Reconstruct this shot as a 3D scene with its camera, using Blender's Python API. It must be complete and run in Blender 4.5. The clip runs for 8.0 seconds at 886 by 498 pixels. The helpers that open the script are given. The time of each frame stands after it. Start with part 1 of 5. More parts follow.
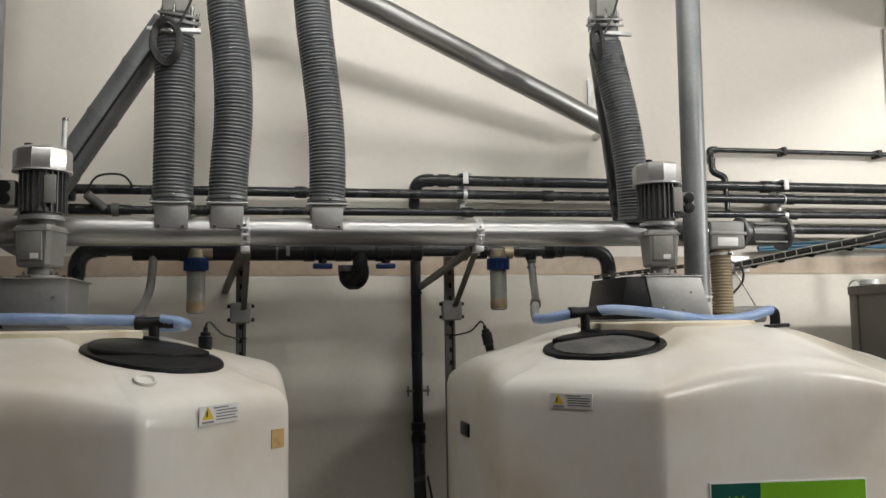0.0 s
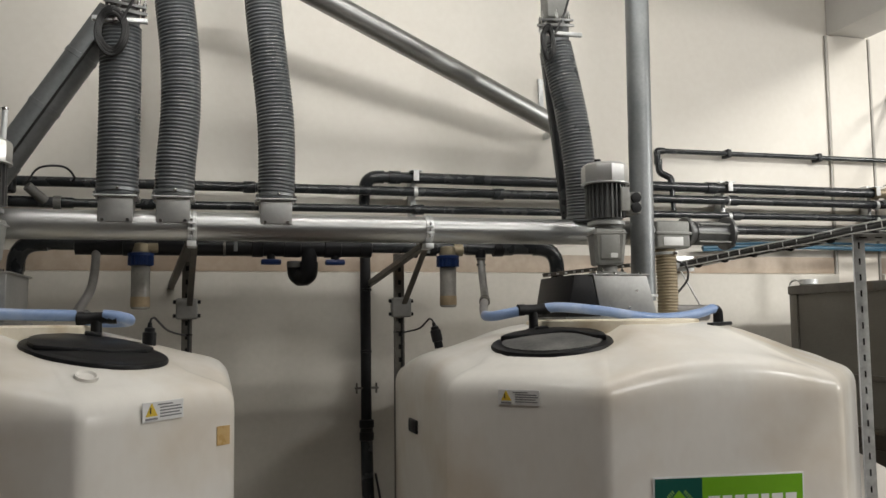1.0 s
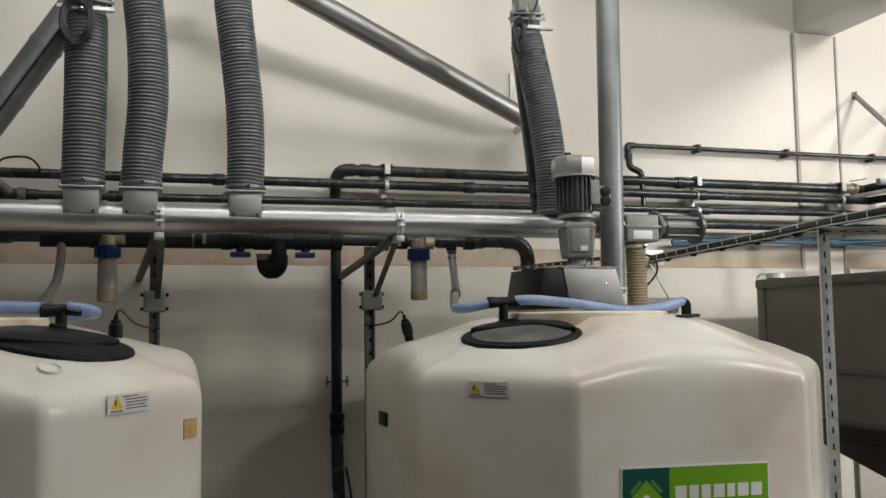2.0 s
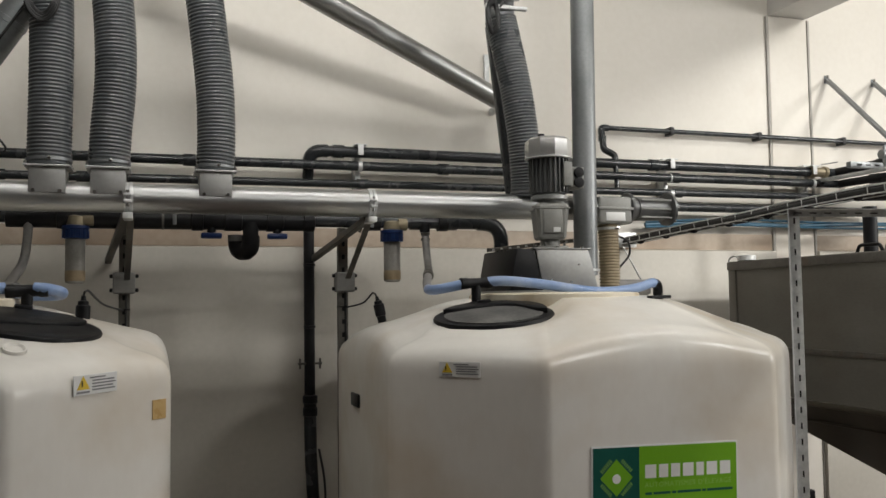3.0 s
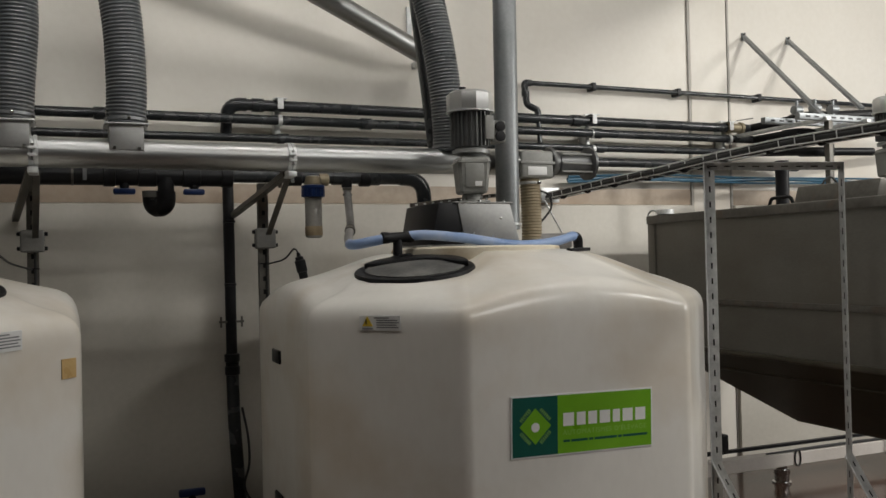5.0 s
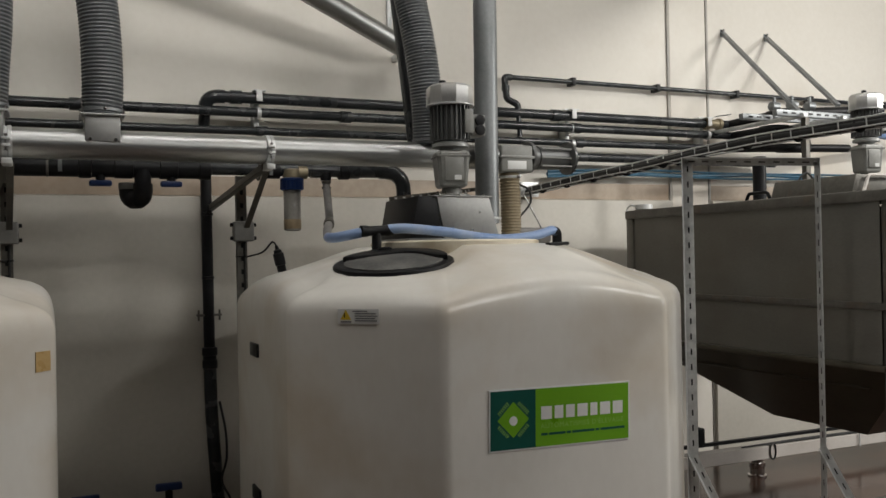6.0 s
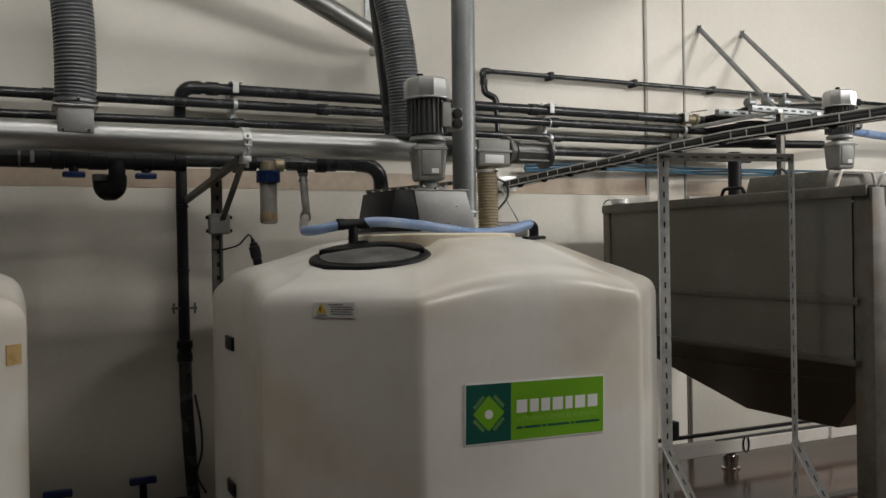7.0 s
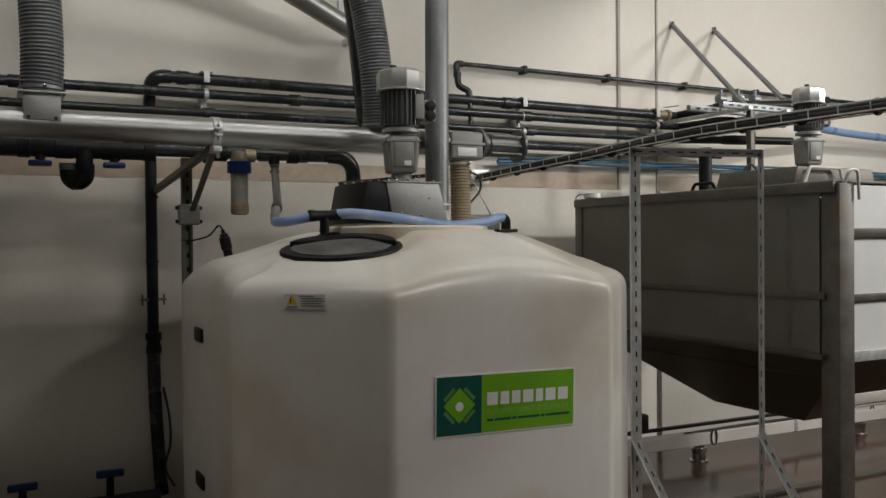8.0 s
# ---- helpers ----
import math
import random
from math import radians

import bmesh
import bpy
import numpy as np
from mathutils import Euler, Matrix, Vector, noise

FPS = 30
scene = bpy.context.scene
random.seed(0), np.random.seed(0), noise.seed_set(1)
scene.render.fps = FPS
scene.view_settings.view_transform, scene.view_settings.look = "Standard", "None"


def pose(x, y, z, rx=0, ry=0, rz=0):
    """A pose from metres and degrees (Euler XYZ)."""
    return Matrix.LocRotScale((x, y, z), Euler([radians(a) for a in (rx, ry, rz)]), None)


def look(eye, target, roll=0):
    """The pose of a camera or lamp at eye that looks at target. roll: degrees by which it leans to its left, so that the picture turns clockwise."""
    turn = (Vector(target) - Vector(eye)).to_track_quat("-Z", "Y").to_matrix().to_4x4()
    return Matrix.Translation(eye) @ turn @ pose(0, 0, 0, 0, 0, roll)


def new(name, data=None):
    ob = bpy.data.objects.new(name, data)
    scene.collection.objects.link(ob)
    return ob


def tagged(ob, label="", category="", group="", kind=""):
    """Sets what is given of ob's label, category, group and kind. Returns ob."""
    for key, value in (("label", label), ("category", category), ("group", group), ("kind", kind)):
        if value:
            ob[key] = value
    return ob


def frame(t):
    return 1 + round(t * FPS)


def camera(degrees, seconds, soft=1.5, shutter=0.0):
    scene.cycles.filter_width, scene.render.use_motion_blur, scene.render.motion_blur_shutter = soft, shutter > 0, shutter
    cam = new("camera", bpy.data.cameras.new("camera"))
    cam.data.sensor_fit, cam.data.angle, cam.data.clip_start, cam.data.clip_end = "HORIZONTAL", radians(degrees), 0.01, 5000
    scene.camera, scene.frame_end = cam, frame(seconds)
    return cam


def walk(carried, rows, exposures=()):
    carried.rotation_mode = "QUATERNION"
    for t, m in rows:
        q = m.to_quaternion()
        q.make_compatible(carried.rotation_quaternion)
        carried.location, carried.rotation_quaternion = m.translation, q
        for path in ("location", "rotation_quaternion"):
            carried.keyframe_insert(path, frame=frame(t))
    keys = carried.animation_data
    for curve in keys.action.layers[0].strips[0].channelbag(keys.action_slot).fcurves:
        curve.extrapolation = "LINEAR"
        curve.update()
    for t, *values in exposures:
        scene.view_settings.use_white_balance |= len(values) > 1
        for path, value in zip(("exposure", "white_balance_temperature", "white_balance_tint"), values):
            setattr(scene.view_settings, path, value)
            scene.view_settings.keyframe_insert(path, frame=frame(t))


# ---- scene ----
cam = camera(54.32, 8.0)
# seconds, eye x y z, yaw, pitch, roll
PATH = [
    (0, 0.2223, -0.0077, 1.4902, -11.913, 4.991, 0.905),
    (0.5, 0.2287, -0.0095, 1.4906, -13.709, 4.855, 0.931),
    (1, 0.2256, -0.0083, 1.4850, -15.225, 4.815, 0.660),
    (1.5, 0.2299, -0.0100, 1.4765, -16.258, 4.770, 0.674),
    (3, 0.2613, 0.0003, 1.4554, -18.539, 3.465, 0.728),
    (3.5, 0.2677, -0.0023, 1.4512, -19.690, 2.718, 0.834),
    (4, 0.2800, 0.0000, 1.4451, -20.850, 2.098, 0.973),
    (4.5, 0.2955, 0.0043, 1.4374, -22.126, 1.211, 1.249),
    (6, 0.3095, 0.0091, 1.4272, -24.489, 0.313, 1.128),
    (6.5, 0.3139, 0.0093, 1.4292, -25.059, 0.043, 0.992),
    (7, 0.3180, 0.0069, 1.4274, -25.904, -0.139, 0.895),
    (7.5, 0.3221, 0.0044, 1.4254, -26.791, -0.270, 0.833),
    (8, 0.3258, 0.0113, 1.4210, -27.685, -0.569, 0.478),
]
EXPOSURES = [(0.0, -0.47), (1.5, -0.61), (3.5, -0.76), (4.5, -0.98), (6.0, -1.00), (8.0, -1.23)]
walk(cam, [(t, pose(x, y, z, 90 + pitch, roll, yaw)) for t, x, y, z, yaw, pitch, roll in PATH], EXPOSURES)

# ---- light: unseen battens under the ceiling, lamps added in front and right, dim daylight outside ----
FLOOR, CEIL, WALL = -0.10, 4.60, 5.15
world = bpy.data.worlds.new("world")
scene.world = world
world.use_nodes = True
world.node_tree.nodes["Background"].inputs["Color"].default_value = (0.8, 0.85, 0.9, 1)
world.node_tree.nodes["Background"].inputs["Strength"].default_value = 0.02


def area_lamp(name, at, aim, sx, sy, watts, colour, spread):
    data = bpy.data.lights.new(name, "AREA")
    data.shape, data.size, data.size_y, data.energy, data.color = "RECTANGLE", sx, sy, watts, colour
    data.spread = radians(spread)
    ob = new(name, data)
    ob.matrix_world = look(at, aim)
    return ob


# smaller spread: unseen lamps, beams narrowed and aimed at wall or hopper
LAMPS = [((2.0, 2.67, 4.45), (2.0, 2.67, 0), 6.0, 0.05, 60.0, 180),
         ((2.0, 3.00, 4.45), (2.0, 3.00, 0), 6.0, 0.05, 60.0, 180),
         ((4.2, -1.8, 4.45), (3.2, 0.8, 0), 1.5, 0.20, 165.0, 180),
         ((0.6, -0.8, 4.45), (0.6, 5.15, 4.3), 1.5, 0.20, 33.0, 60),
         # added to brighten the hopper's front end and the right of the wall
         ((6.4, -0.2, 4.45), (5.0, 4.0, 1.7), 1.5, 0.20, 100.0, 90),
         # unseen low source on the right, placed by the shadows on the wall
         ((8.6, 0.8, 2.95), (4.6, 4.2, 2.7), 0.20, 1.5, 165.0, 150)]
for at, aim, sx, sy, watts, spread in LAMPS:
    area_lamp("unseen_lamp", at, aim, sx, sy, watts, (1.0, 0.98, 0.935), spread)

# ---- materials ----


def mat(name, c1, c2, rough=0.5, metal=0.0, scale=4.0, fine=60.0, bump=0.05, spec=0.5, rough_var=0.1,
        stain=None, stain_scale=1.5, stain_lo=0.55, stain_hi=0.75, coat=0.0, stretch=(1, 1, 1), depth=0.01):
    """Two-scale noise between two colours, with bump, roughness variation and an optional stain colour."""
    m = bpy.data.materials.new(name)
    m.use_nodes = True
    nt = m.node_tree
    nd, ln = nt.nodes, nt.links
    b = nd["Principled BSDF"]
    tc = nd.new("ShaderNodeTexCoord")
    mp = nd.new("ShaderNodeMapping")
    mp.inputs["Scale"].default_value = stretch
    ln.new(tc.outputs["Object"], mp.inputs["Vector"])
    n1, n2 = nd.new("ShaderNodeTexNoise"), nd.new("ShaderNodeTexNoise")
    n1.inputs["Scale"].default_value, n1.inputs["Detail"].default_value = scale, 5
    n2.inputs["Scale"].default_value, n2.inputs["Detail"].default_value = fine, 3
    ln.new(mp.outputs["Vector"], n1.inputs["Vector"])
    ln.new(mp.outputs["Vector"], n2.inputs["Vector"])
    mix = nd.new("ShaderNodeMath")
    mix.operation = "MULTIPLY_ADD"
    mix.inputs[1].default_value = 0.3
    ln.new(n2.outputs["Fac"], mix.inputs[0])
    sc = nd.new("ShaderNodeMath")
    sc.operation = "MULTIPLY"
    sc.inputs[1].default_value = 0.7
    ln.new(n1.outputs["Fac"], sc.inputs[0])
    ln.new(sc.outputs[0], mix.inputs[2])
    ramp = nd.new("ShaderNodeValToRGB")
    ramp.color_ramp.elements[0].position, ramp.color_ramp.elements[1].position = 0.32, 0.68
    ramp.color_ramp.elements[0].color, ramp.color_ramp.elements[1].color = (*c1, 1), (*c2, 1)
    ln.new(mix.outputs[0], ramp.inputs["Fac"])
    colour = ramp.outputs["Color"]
    if stain:
        n3 = nd.new("ShaderNodeTexNoise")
        n3.inputs["Scale"].default_value, n3.inputs["Detail"].default_value = stain_scale, 6
        ln.new(tc.outputs["Object"], n3.inputs["Vector"])
        r3 = nd.new("ShaderNodeValToRGB")
        r3.color_ramp.elements[0].position, r3.color_ramp.elements[1].position = stain_lo, stain_hi
        ln.new(n3.outputs["Fac"], r3.inputs["Fac"])
        mx = nd.new("ShaderNodeMix")
        mx.data_type = "RGBA"
        ln.new(r3.outputs["Color"], mx.inputs["Factor"])
        ln.new(colour, mx.inputs["A"])
        mx.inputs["B"].default_value = (*stain, 1)
        colour = mx.outputs["Result"]
    ln.new(colour, b.inputs["Base Color"])
    mr = nd.new("ShaderNodeMapRange")
    mr.inputs["To Min"].default_value, mr.inputs["To Max"].default_value = max(0.02, rough - rough_var), min(1, rough + rough_var)
    ln.new(n1.outputs["Fac"], mr.inputs["Value"])
    ln.new(mr.outputs[0], b.inputs["Roughness"])
    b.inputs["Metallic"].default_value = metal
    b.inputs["Specular IOR Level"].default_value = spec
    b.inputs["Coat Weight"].default_value = coat
    if bump:
        bp = nd.new("ShaderNodeBump")
        bp.inputs["Strength"].default_value, bp.inputs["Distance"].default_value = bump, depth
        ln.new(mix.outputs[0], bp.inputs["Height"])
        ln.new(bp.outputs["Normal"], b.inputs["Normal"])
    return m


M = {
    "wall": mat("wall_paint", (0.72, 0.68, 0.61), (0.79, 0.755, 0.69), 0.6, scale=0.9, fine=25, bump=0.12, stain=(0.56, 0.49, 0.40), stain_scale=0.7, stain_lo=0.58, stain_hi=0.85),
    # wall paint darkened: the dim light below the ledge is in this colour
    "wall_dim": mat("dimmed_lower_wall_paint", (0.43, 0.405, 0.355), (0.51, 0.482, 0.428), 0.55, scale=1.3, fine=30, bump=0.12, stain=(0.36, 0.32, 0.26), stain_scale=1.2, stain_lo=0.58, stain_hi=0.85),
    "wall_strip": mat("brown_wall_strip", (0.34, 0.27, 0.205), (0.50, 0.42, 0.34), 0.6, scale=1.6, fine=25, bump=0.12, stain=(0.30, 0.21, 0.14), stain_scale=1.5, stain_lo=0.5, stain_hi=0.8),
    "ceiling": mat("ceiling_paint", (0.70, 0.69, 0.67), (0.77, 0.76, 0.74), 0.7, scale=1.2, fine=20),
    "far_wall": mat("grey_far_wall", (0.42, 0.41, 0.39), (0.50, 0.49, 0.46), 0.7, scale=1.2, fine=20),
    "joint": mat("joint_sealant", (0.36, 0.34, 0.31), (0.46, 0.44, 0.40), 0.7, scale=9),
    "floor": mat("wet_brown_floor", (0.050, 0.026, 0.018), (0.115, 0.060, 0.040), 0.15, scale=2.2, fine=14, bump=0.22, rough_var=0.14, stain=(0.026, 0.017, 0.013), stain_scale=1.7, stain_lo=0.44, stain_hi=0.74),
    "tank": mat("white_polyethylene", (0.69, 0.668, 0.62), (0.76, 0.738, 0.69), 0.24, scale=1.6, fine=28, bump=0.012, spec=0.32, rough_var=0.05, stain=(0.56, 0.47, 0.35), stain_scale=1.9, stain_lo=0.46, stain_hi=0.85, stretch=(1, 1, 0.5)),
    "cream": mat("stained_cream_collar", (0.62, 0.55, 0.42), (0.74, 0.68, 0.56), 0.45, scale=5, stain=(0.45, 0.34, 0.20), stain_scale=4),
    "lid": mat("black_lid_plastic", (0.006, 0.006, 0.007), (0.011, 0.011, 0.012), 0.42, spec=0.18, scale=6, fine=80, rough_var=0.15),
    "lid_dust": mat("dusty_black_plastic", (0.035, 0.035, 0.035), (0.17, 0.165, 0.155), 0.55, scale=9, fine=60, bump=0.06),
    "steel": mat("stainless_tube", (0.36, 0.365, 0.36), (0.47, 0.475, 0.47), 0.40, 1.0, scale=3, fine=90, bump=0.02, stretch=(0.2, 1, 1), stain=(0.36, 0.34, 0.30), stain_scale=3, stain_lo=0.55, stain_hi=0.85),
    "galv": mat("galvanised_steel", (0.48, 0.49, 0.49), (0.74, 0.75, 0.74), 0.36, 0.3, scale=22, fine=70, bump=0.04),
    "zinc_dull": mat("dull_zinc_tube", (0.21, 0.222, 0.227), (0.31, 0.322, 0.327), 0.46, 0.7, scale=5, fine=60, bump=0.03),
    "box_steel": mat("sheet_steel", (0.30, 0.30, 0.29), (0.40, 0.40, 0.39), 0.45, 0.7, scale=6, fine=60, bump=0.03),
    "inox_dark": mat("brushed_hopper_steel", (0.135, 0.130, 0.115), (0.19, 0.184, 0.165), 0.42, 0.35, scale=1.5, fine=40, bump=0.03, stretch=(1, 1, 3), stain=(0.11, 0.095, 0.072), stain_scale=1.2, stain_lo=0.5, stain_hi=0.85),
    # darker and browner than the hopper panels, for its bottom and lip
    "dark_steel": mat("dark_brown_steel", (0.048, 0.042, 0.029), (0.088, 0.077, 0.056), 0.34, 0.3, scale=2.5, fine=40, bump=0.05, stain=(0.11, 0.085, 0.06), stain_scale=3, stain_lo=0.55, stain_hi=0.85),
    "hose": mat("grey_corrugated_hose", (0.062, 0.070, 0.075), (0.112, 0.121, 0.127), 0.30, spec=0.6, scale=5, fine=50, bump=0.03, stain=(0.16, 0.16, 0.15), stain_scale=6, stain_lo=0.6, stain_hi=0.9),
    "beige_hose": mat("beige_ribbed_hose", (0.22, 0.175, 0.105), (0.33, 0.27, 0.175), 0.5, scale=8),
    "pvc": mat("dark_grey_pvc", (0.015, 0.017, 0.019), (0.029, 0.032, 0.035), 0.26, spec=0.5, scale=7, fine=60, bump=0.02, stain=(0.065, 0.063, 0.058), stain_scale=9, stain_lo=0.62, stain_hi=0.9),
    "black": mat("black_plastic", (0.006, 0.006, 0.007), (0.014, 0.014, 0.015), 0.42, spec=0.22, scale=10),
    "rubber": mat("black_rubber_cable", (0.010, 0.010, 0.010), (0.022, 0.022, 0.022), 0.55, scale=12),
    "blue_hose": mat("pale_blue_hose", (0.17, 0.265, 0.48), (0.27, 0.37, 0.58), 0.30, scale=5, fine=40, bump=0.02, stain=(0.36, 0.43, 0.58), stain_scale=6),
    "blue": mat("blue_plastic", (0.005, 0.018, 0.075), (0.009, 0.030, 0.12), 0.35, scale=9),
    "motor": mat("grey_cast_aluminium", (0.30, 0.305, 0.30), (0.40, 0.405, 0.40), 0.45, 0.45, scale=12, fine=90, bump=0.05),
    "motor_dark": mat("dark_motor_housing", (0.11, 0.112, 0.112), (0.18, 0.182, 0.18), 0.42, 0.5, scale=12, fine=80),
    "cowl": mat("bright_fan_cowl", (0.66, 0.66, 0.65), (0.76, 0.76, 0.75), 0.34, 0.9, scale=6, fine=80, bump=0.02),
    "gear": mat("grey_gearbox_paint", (0.20, 0.20, 0.188), (0.28, 0.28, 0.262), 0.45, 0.1, scale=9, fine=60, bump=0.05),
    "bowl": mat("cloudy_filter_bowl", (0.20, 0.19, 0.175), (0.31, 0.30, 0.275), 0.18, scale=7, spec=0.6),
    "sludge": mat("brown_sediment", (0.20, 0.15, 0.09), (0.30, 0.23, 0.14), 0.7, scale=20),
    "brass": mat("dull_brass_fitting", (0.24, 0.20, 0.13), (0.34, 0.29, 0.20), 0.42, 0.5, scale=12),
    "grey_hose": mat("grey_soft_hose", (0.15, 0.145, 0.14), (0.25, 0.24, 0.23), 0.42, scale=9),
    "jbox": mat("grey_junction_box", (0.12, 0.118, 0.11), (0.19, 0.187, 0.175), 0.5, scale=9),
    "post": mat("weathered_channel_steel", (0.085, 0.080, 0.070), (0.155, 0.146, 0.13), 0.5, 0.5, scale=11, fine=60, stain=(0.14, 0.10, 0.07), stain_scale=7),
    "white_beam": mat("painted_white_beam", (0.52, 0.48, 0.44), (0.64, 0.60, 0.56), 0.45, scale=4),
    "chrome": mat("polished_steel", (0.62, 0.62, 0.62), (0.70, 0.70, 0.70), 0.15, 1.0, scale=8),
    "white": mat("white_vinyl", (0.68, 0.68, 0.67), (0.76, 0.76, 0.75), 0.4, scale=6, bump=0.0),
    "ink": mat("grey_ink", (0.16, 0.16, 0.17), (0.22, 0.22, 0.23), 0.5, scale=20, bump=0.0),
    "yellow": mat("warning_yellow", (0.68, 0.47, 0.03), (0.74, 0.53, 0.05), 0.4, scale=10, bump=0.0),
    "green": mat("sign_green", (0.145, 0.36, 0.015), (0.17, 0.40, 0.022), 0.3, scale=4, bump=0.0),
    "teal": mat("sign_dark_green", (0.006, 0.075, 0.058), (0.009, 0.09, 0.07), 0.3, scale=4, bump=0.0),
    "pale_green": mat("sign_pale_green", (0.24, 0.45, 0.09), (0.28, 0.49, 0.12), 0.35, scale=4, bump=0.0),
    "tape": mat("brown_packing_tape", (0.50, 0.33, 0.13), (0.60, 0.42, 0.19), 0.3, scale=12),
    "blue_cable": mat("blue_cable_sheath", (0.02, 0.075, 0.125), (0.045, 0.13, 0.20), 0.4, scale=12),
}

# ---- building blocks ----


def finish(ob, angle=38):
    ob.data.polygons.foreach_set("use_smooth", [True] * len(ob.data.polygons))
    ob.data.set_sharp_from_angle(angle=radians(angle))
    return ob


def part(name, bm, material, parent=None, label="", angle=38):
    """Links a bmesh in world coordinates as one mesh object under parent."""
    bmesh.ops.recalc_face_normals(bm, faces=bm.faces)
    me = bpy.data.meshes.new(name)
    bm.to_mesh(me)
    bm.free()
    me.materials.append(M[material])
    ob = new(name, me)
    finish(ob, angle)
    if parent is not None:
        ob.parent = parent
        if parent.parent is None:
            ob.matrix_parent_inverse = parent.matrix_basis.inverted()
    if label:
        tagged(ob, label)
    return ob


def thing(name, at, label, category, group="", kind=""):
    root = new(name)
    root.empty_display_size = 0.1
    root.matrix_basis = Matrix.Translation(at)
    return tagged(root, label, category, group, kind)


def bm_box(lo, hi, bevel=0.0, seg=2, m=None, bm=None):
    b = bmesh.new()
    bmesh.ops.create_cube(b, size=1)
    lo, hi = Vector(lo), Vector(hi)
    for v in b.verts:
        v.co = (lo + hi) / 2 + Vector(v.co[i] * (hi[i] - lo[i]) for i in range(3))
    if bevel:
        bmesh.ops.bevel(b, geom=b.edges[:], offset=bevel, segments=seg, affect="EDGES", profile=0.5)
    if m:
        bmesh.ops.transform(b, matrix=m, verts=b.verts)
    return join(bm, b)


def join(bm, b):
    if bm is None:
        return b
    me = bpy.data.meshes.new("scratch")
    b.to_mesh(me)
    b.free()
    bm.from_mesh(me)
    bpy.data.meshes.remove(me)
    return bm


def smooth_path(points, step=0.02):
    """A Catmull-Rom line through the points."""
    p = [Vector(q) for q in points]
    if len(p) == 2:
        return p
    p = [2 * p[0] - p[1]] + p + [2 * p[-1] - p[-2]]
    out = []
    for i in range(1, len(p) - 2):
        n = max(2, int((p[i + 1] - p[i]).length / step))
        for k in range(n):
            t = k / n
            a, b, c, d = p[i - 1], p[i], p[i + 1], p[i + 2]
            out.append(0.5 * (2 * b + (c - a) * t + (2 * a - 5 * b + 4 * c - d) * t * t + (3 * b - a - 3 * c + d) * t ** 3))
    return out + [p[-2]]


def bent(points, r=0.06, seg=6):
    """A polyline with its inner corners rounded to radius r."""
    p = [Vector(q) for q in points]
    out = [p[0]]
    for i in range(1, len(p) - 1):
        a, b = (p[i - 1] - p[i]).normalized(), (p[i + 1] - p[i]).normalized()
        s, e = p[i] + a * r, p[i] + b * r
        for k in range(seg + 1):
            t = k / seg
            out.append((1 - t) ** 2 * s + 2 * t * (1 - t) * p[i] + t * t * e)
    return out + [p[-1]]


def bm_sweep(line, radius, n=14, bm=None, caps=True):
    """A round tube along a line of points; radius is a number or a function of the arc length."""
    bm = bm or bmesh.new()
    line = [Vector(q) for q in line]
    rad = radius if callable(radius) else (lambda s: radius)
    up = None
    s, rings = 0.0, []
    for i, q in enumerate(line):
        d = (line[min(i + 1, len(line) - 1)] - line[max(i - 1, 0)]).normalized()
        if up is None:
            up = d.orthogonal().normalized()
        up = (up - d * up.dot(d)).normalized()
        side = d.cross(up)
        if i:
            s += (q - line[i - 1]).length
        r = rad(s)
        rings.append([bm.verts.new(q + (up * math.cos(a) + side * math.sin(a)) * r) for a in (2 * math.pi * k / n for k in range(n))])
    for a, b in zip(rings, rings[1:]):
        for k in range(n):
            bm.faces.new((a[k], a[(k + 1) % n], b[(k + 1) % n], b[k]))
    if caps:
        bm.faces.new(rings[0][::-1])
        bm.faces.new(rings[-1])
    return bm


def bm_lathe(profile, at, axis=(0, 0, 1), n=24, bm=None):
    """A turned body: profile is (radius, height) pairs along the axis from at."""
    ax = Vector(axis).normalized()
    u = ax.orthogonal().normalized()
    w = ax.cross(u)
    bm = bm or bmesh.new()
    rings = []
    for r, h in profile:
        c = Vector(at) + ax * h
        rings.append([bm.verts.new(c + (u * math.cos(a) + w * math.sin(a)) * max(r, 1e-4)) for a in (2 * math.pi * k / n for k in range(n))])
    for a, b in zip(rings, rings[1:]):
        for k in range(n):
            bm.faces.new((a[k], a[(k + 1) % n], b[(k + 1) % n], b[k]))
    bm.faces.new(rings[0][::-1])
    bm.faces.new(rings[-1])
    return bm


def bm_rod(a, b, r, n=12, bm=None):
    return bm_sweep([a, b], r, n, bm)


def bm_bar(a, b, w, h, bevel=0.002, bm=None, roll=0.0):
    """A rectangular bar from a to b, w wide (level) and h high."""
    a, b = Vector(a), Vector(b)
    d = b - a
    m = Matrix.Translation((a + b) / 2) @ d.to_track_quat("Y", "Z").to_matrix().to_4x4() @ pose(0, 0, 0, 0, roll, 0)
    L = d.length
    return bm_box((-w / 2, -L / 2, -h / 2), (w / 2, L / 2, h / 2), bevel, 1, m, bm)


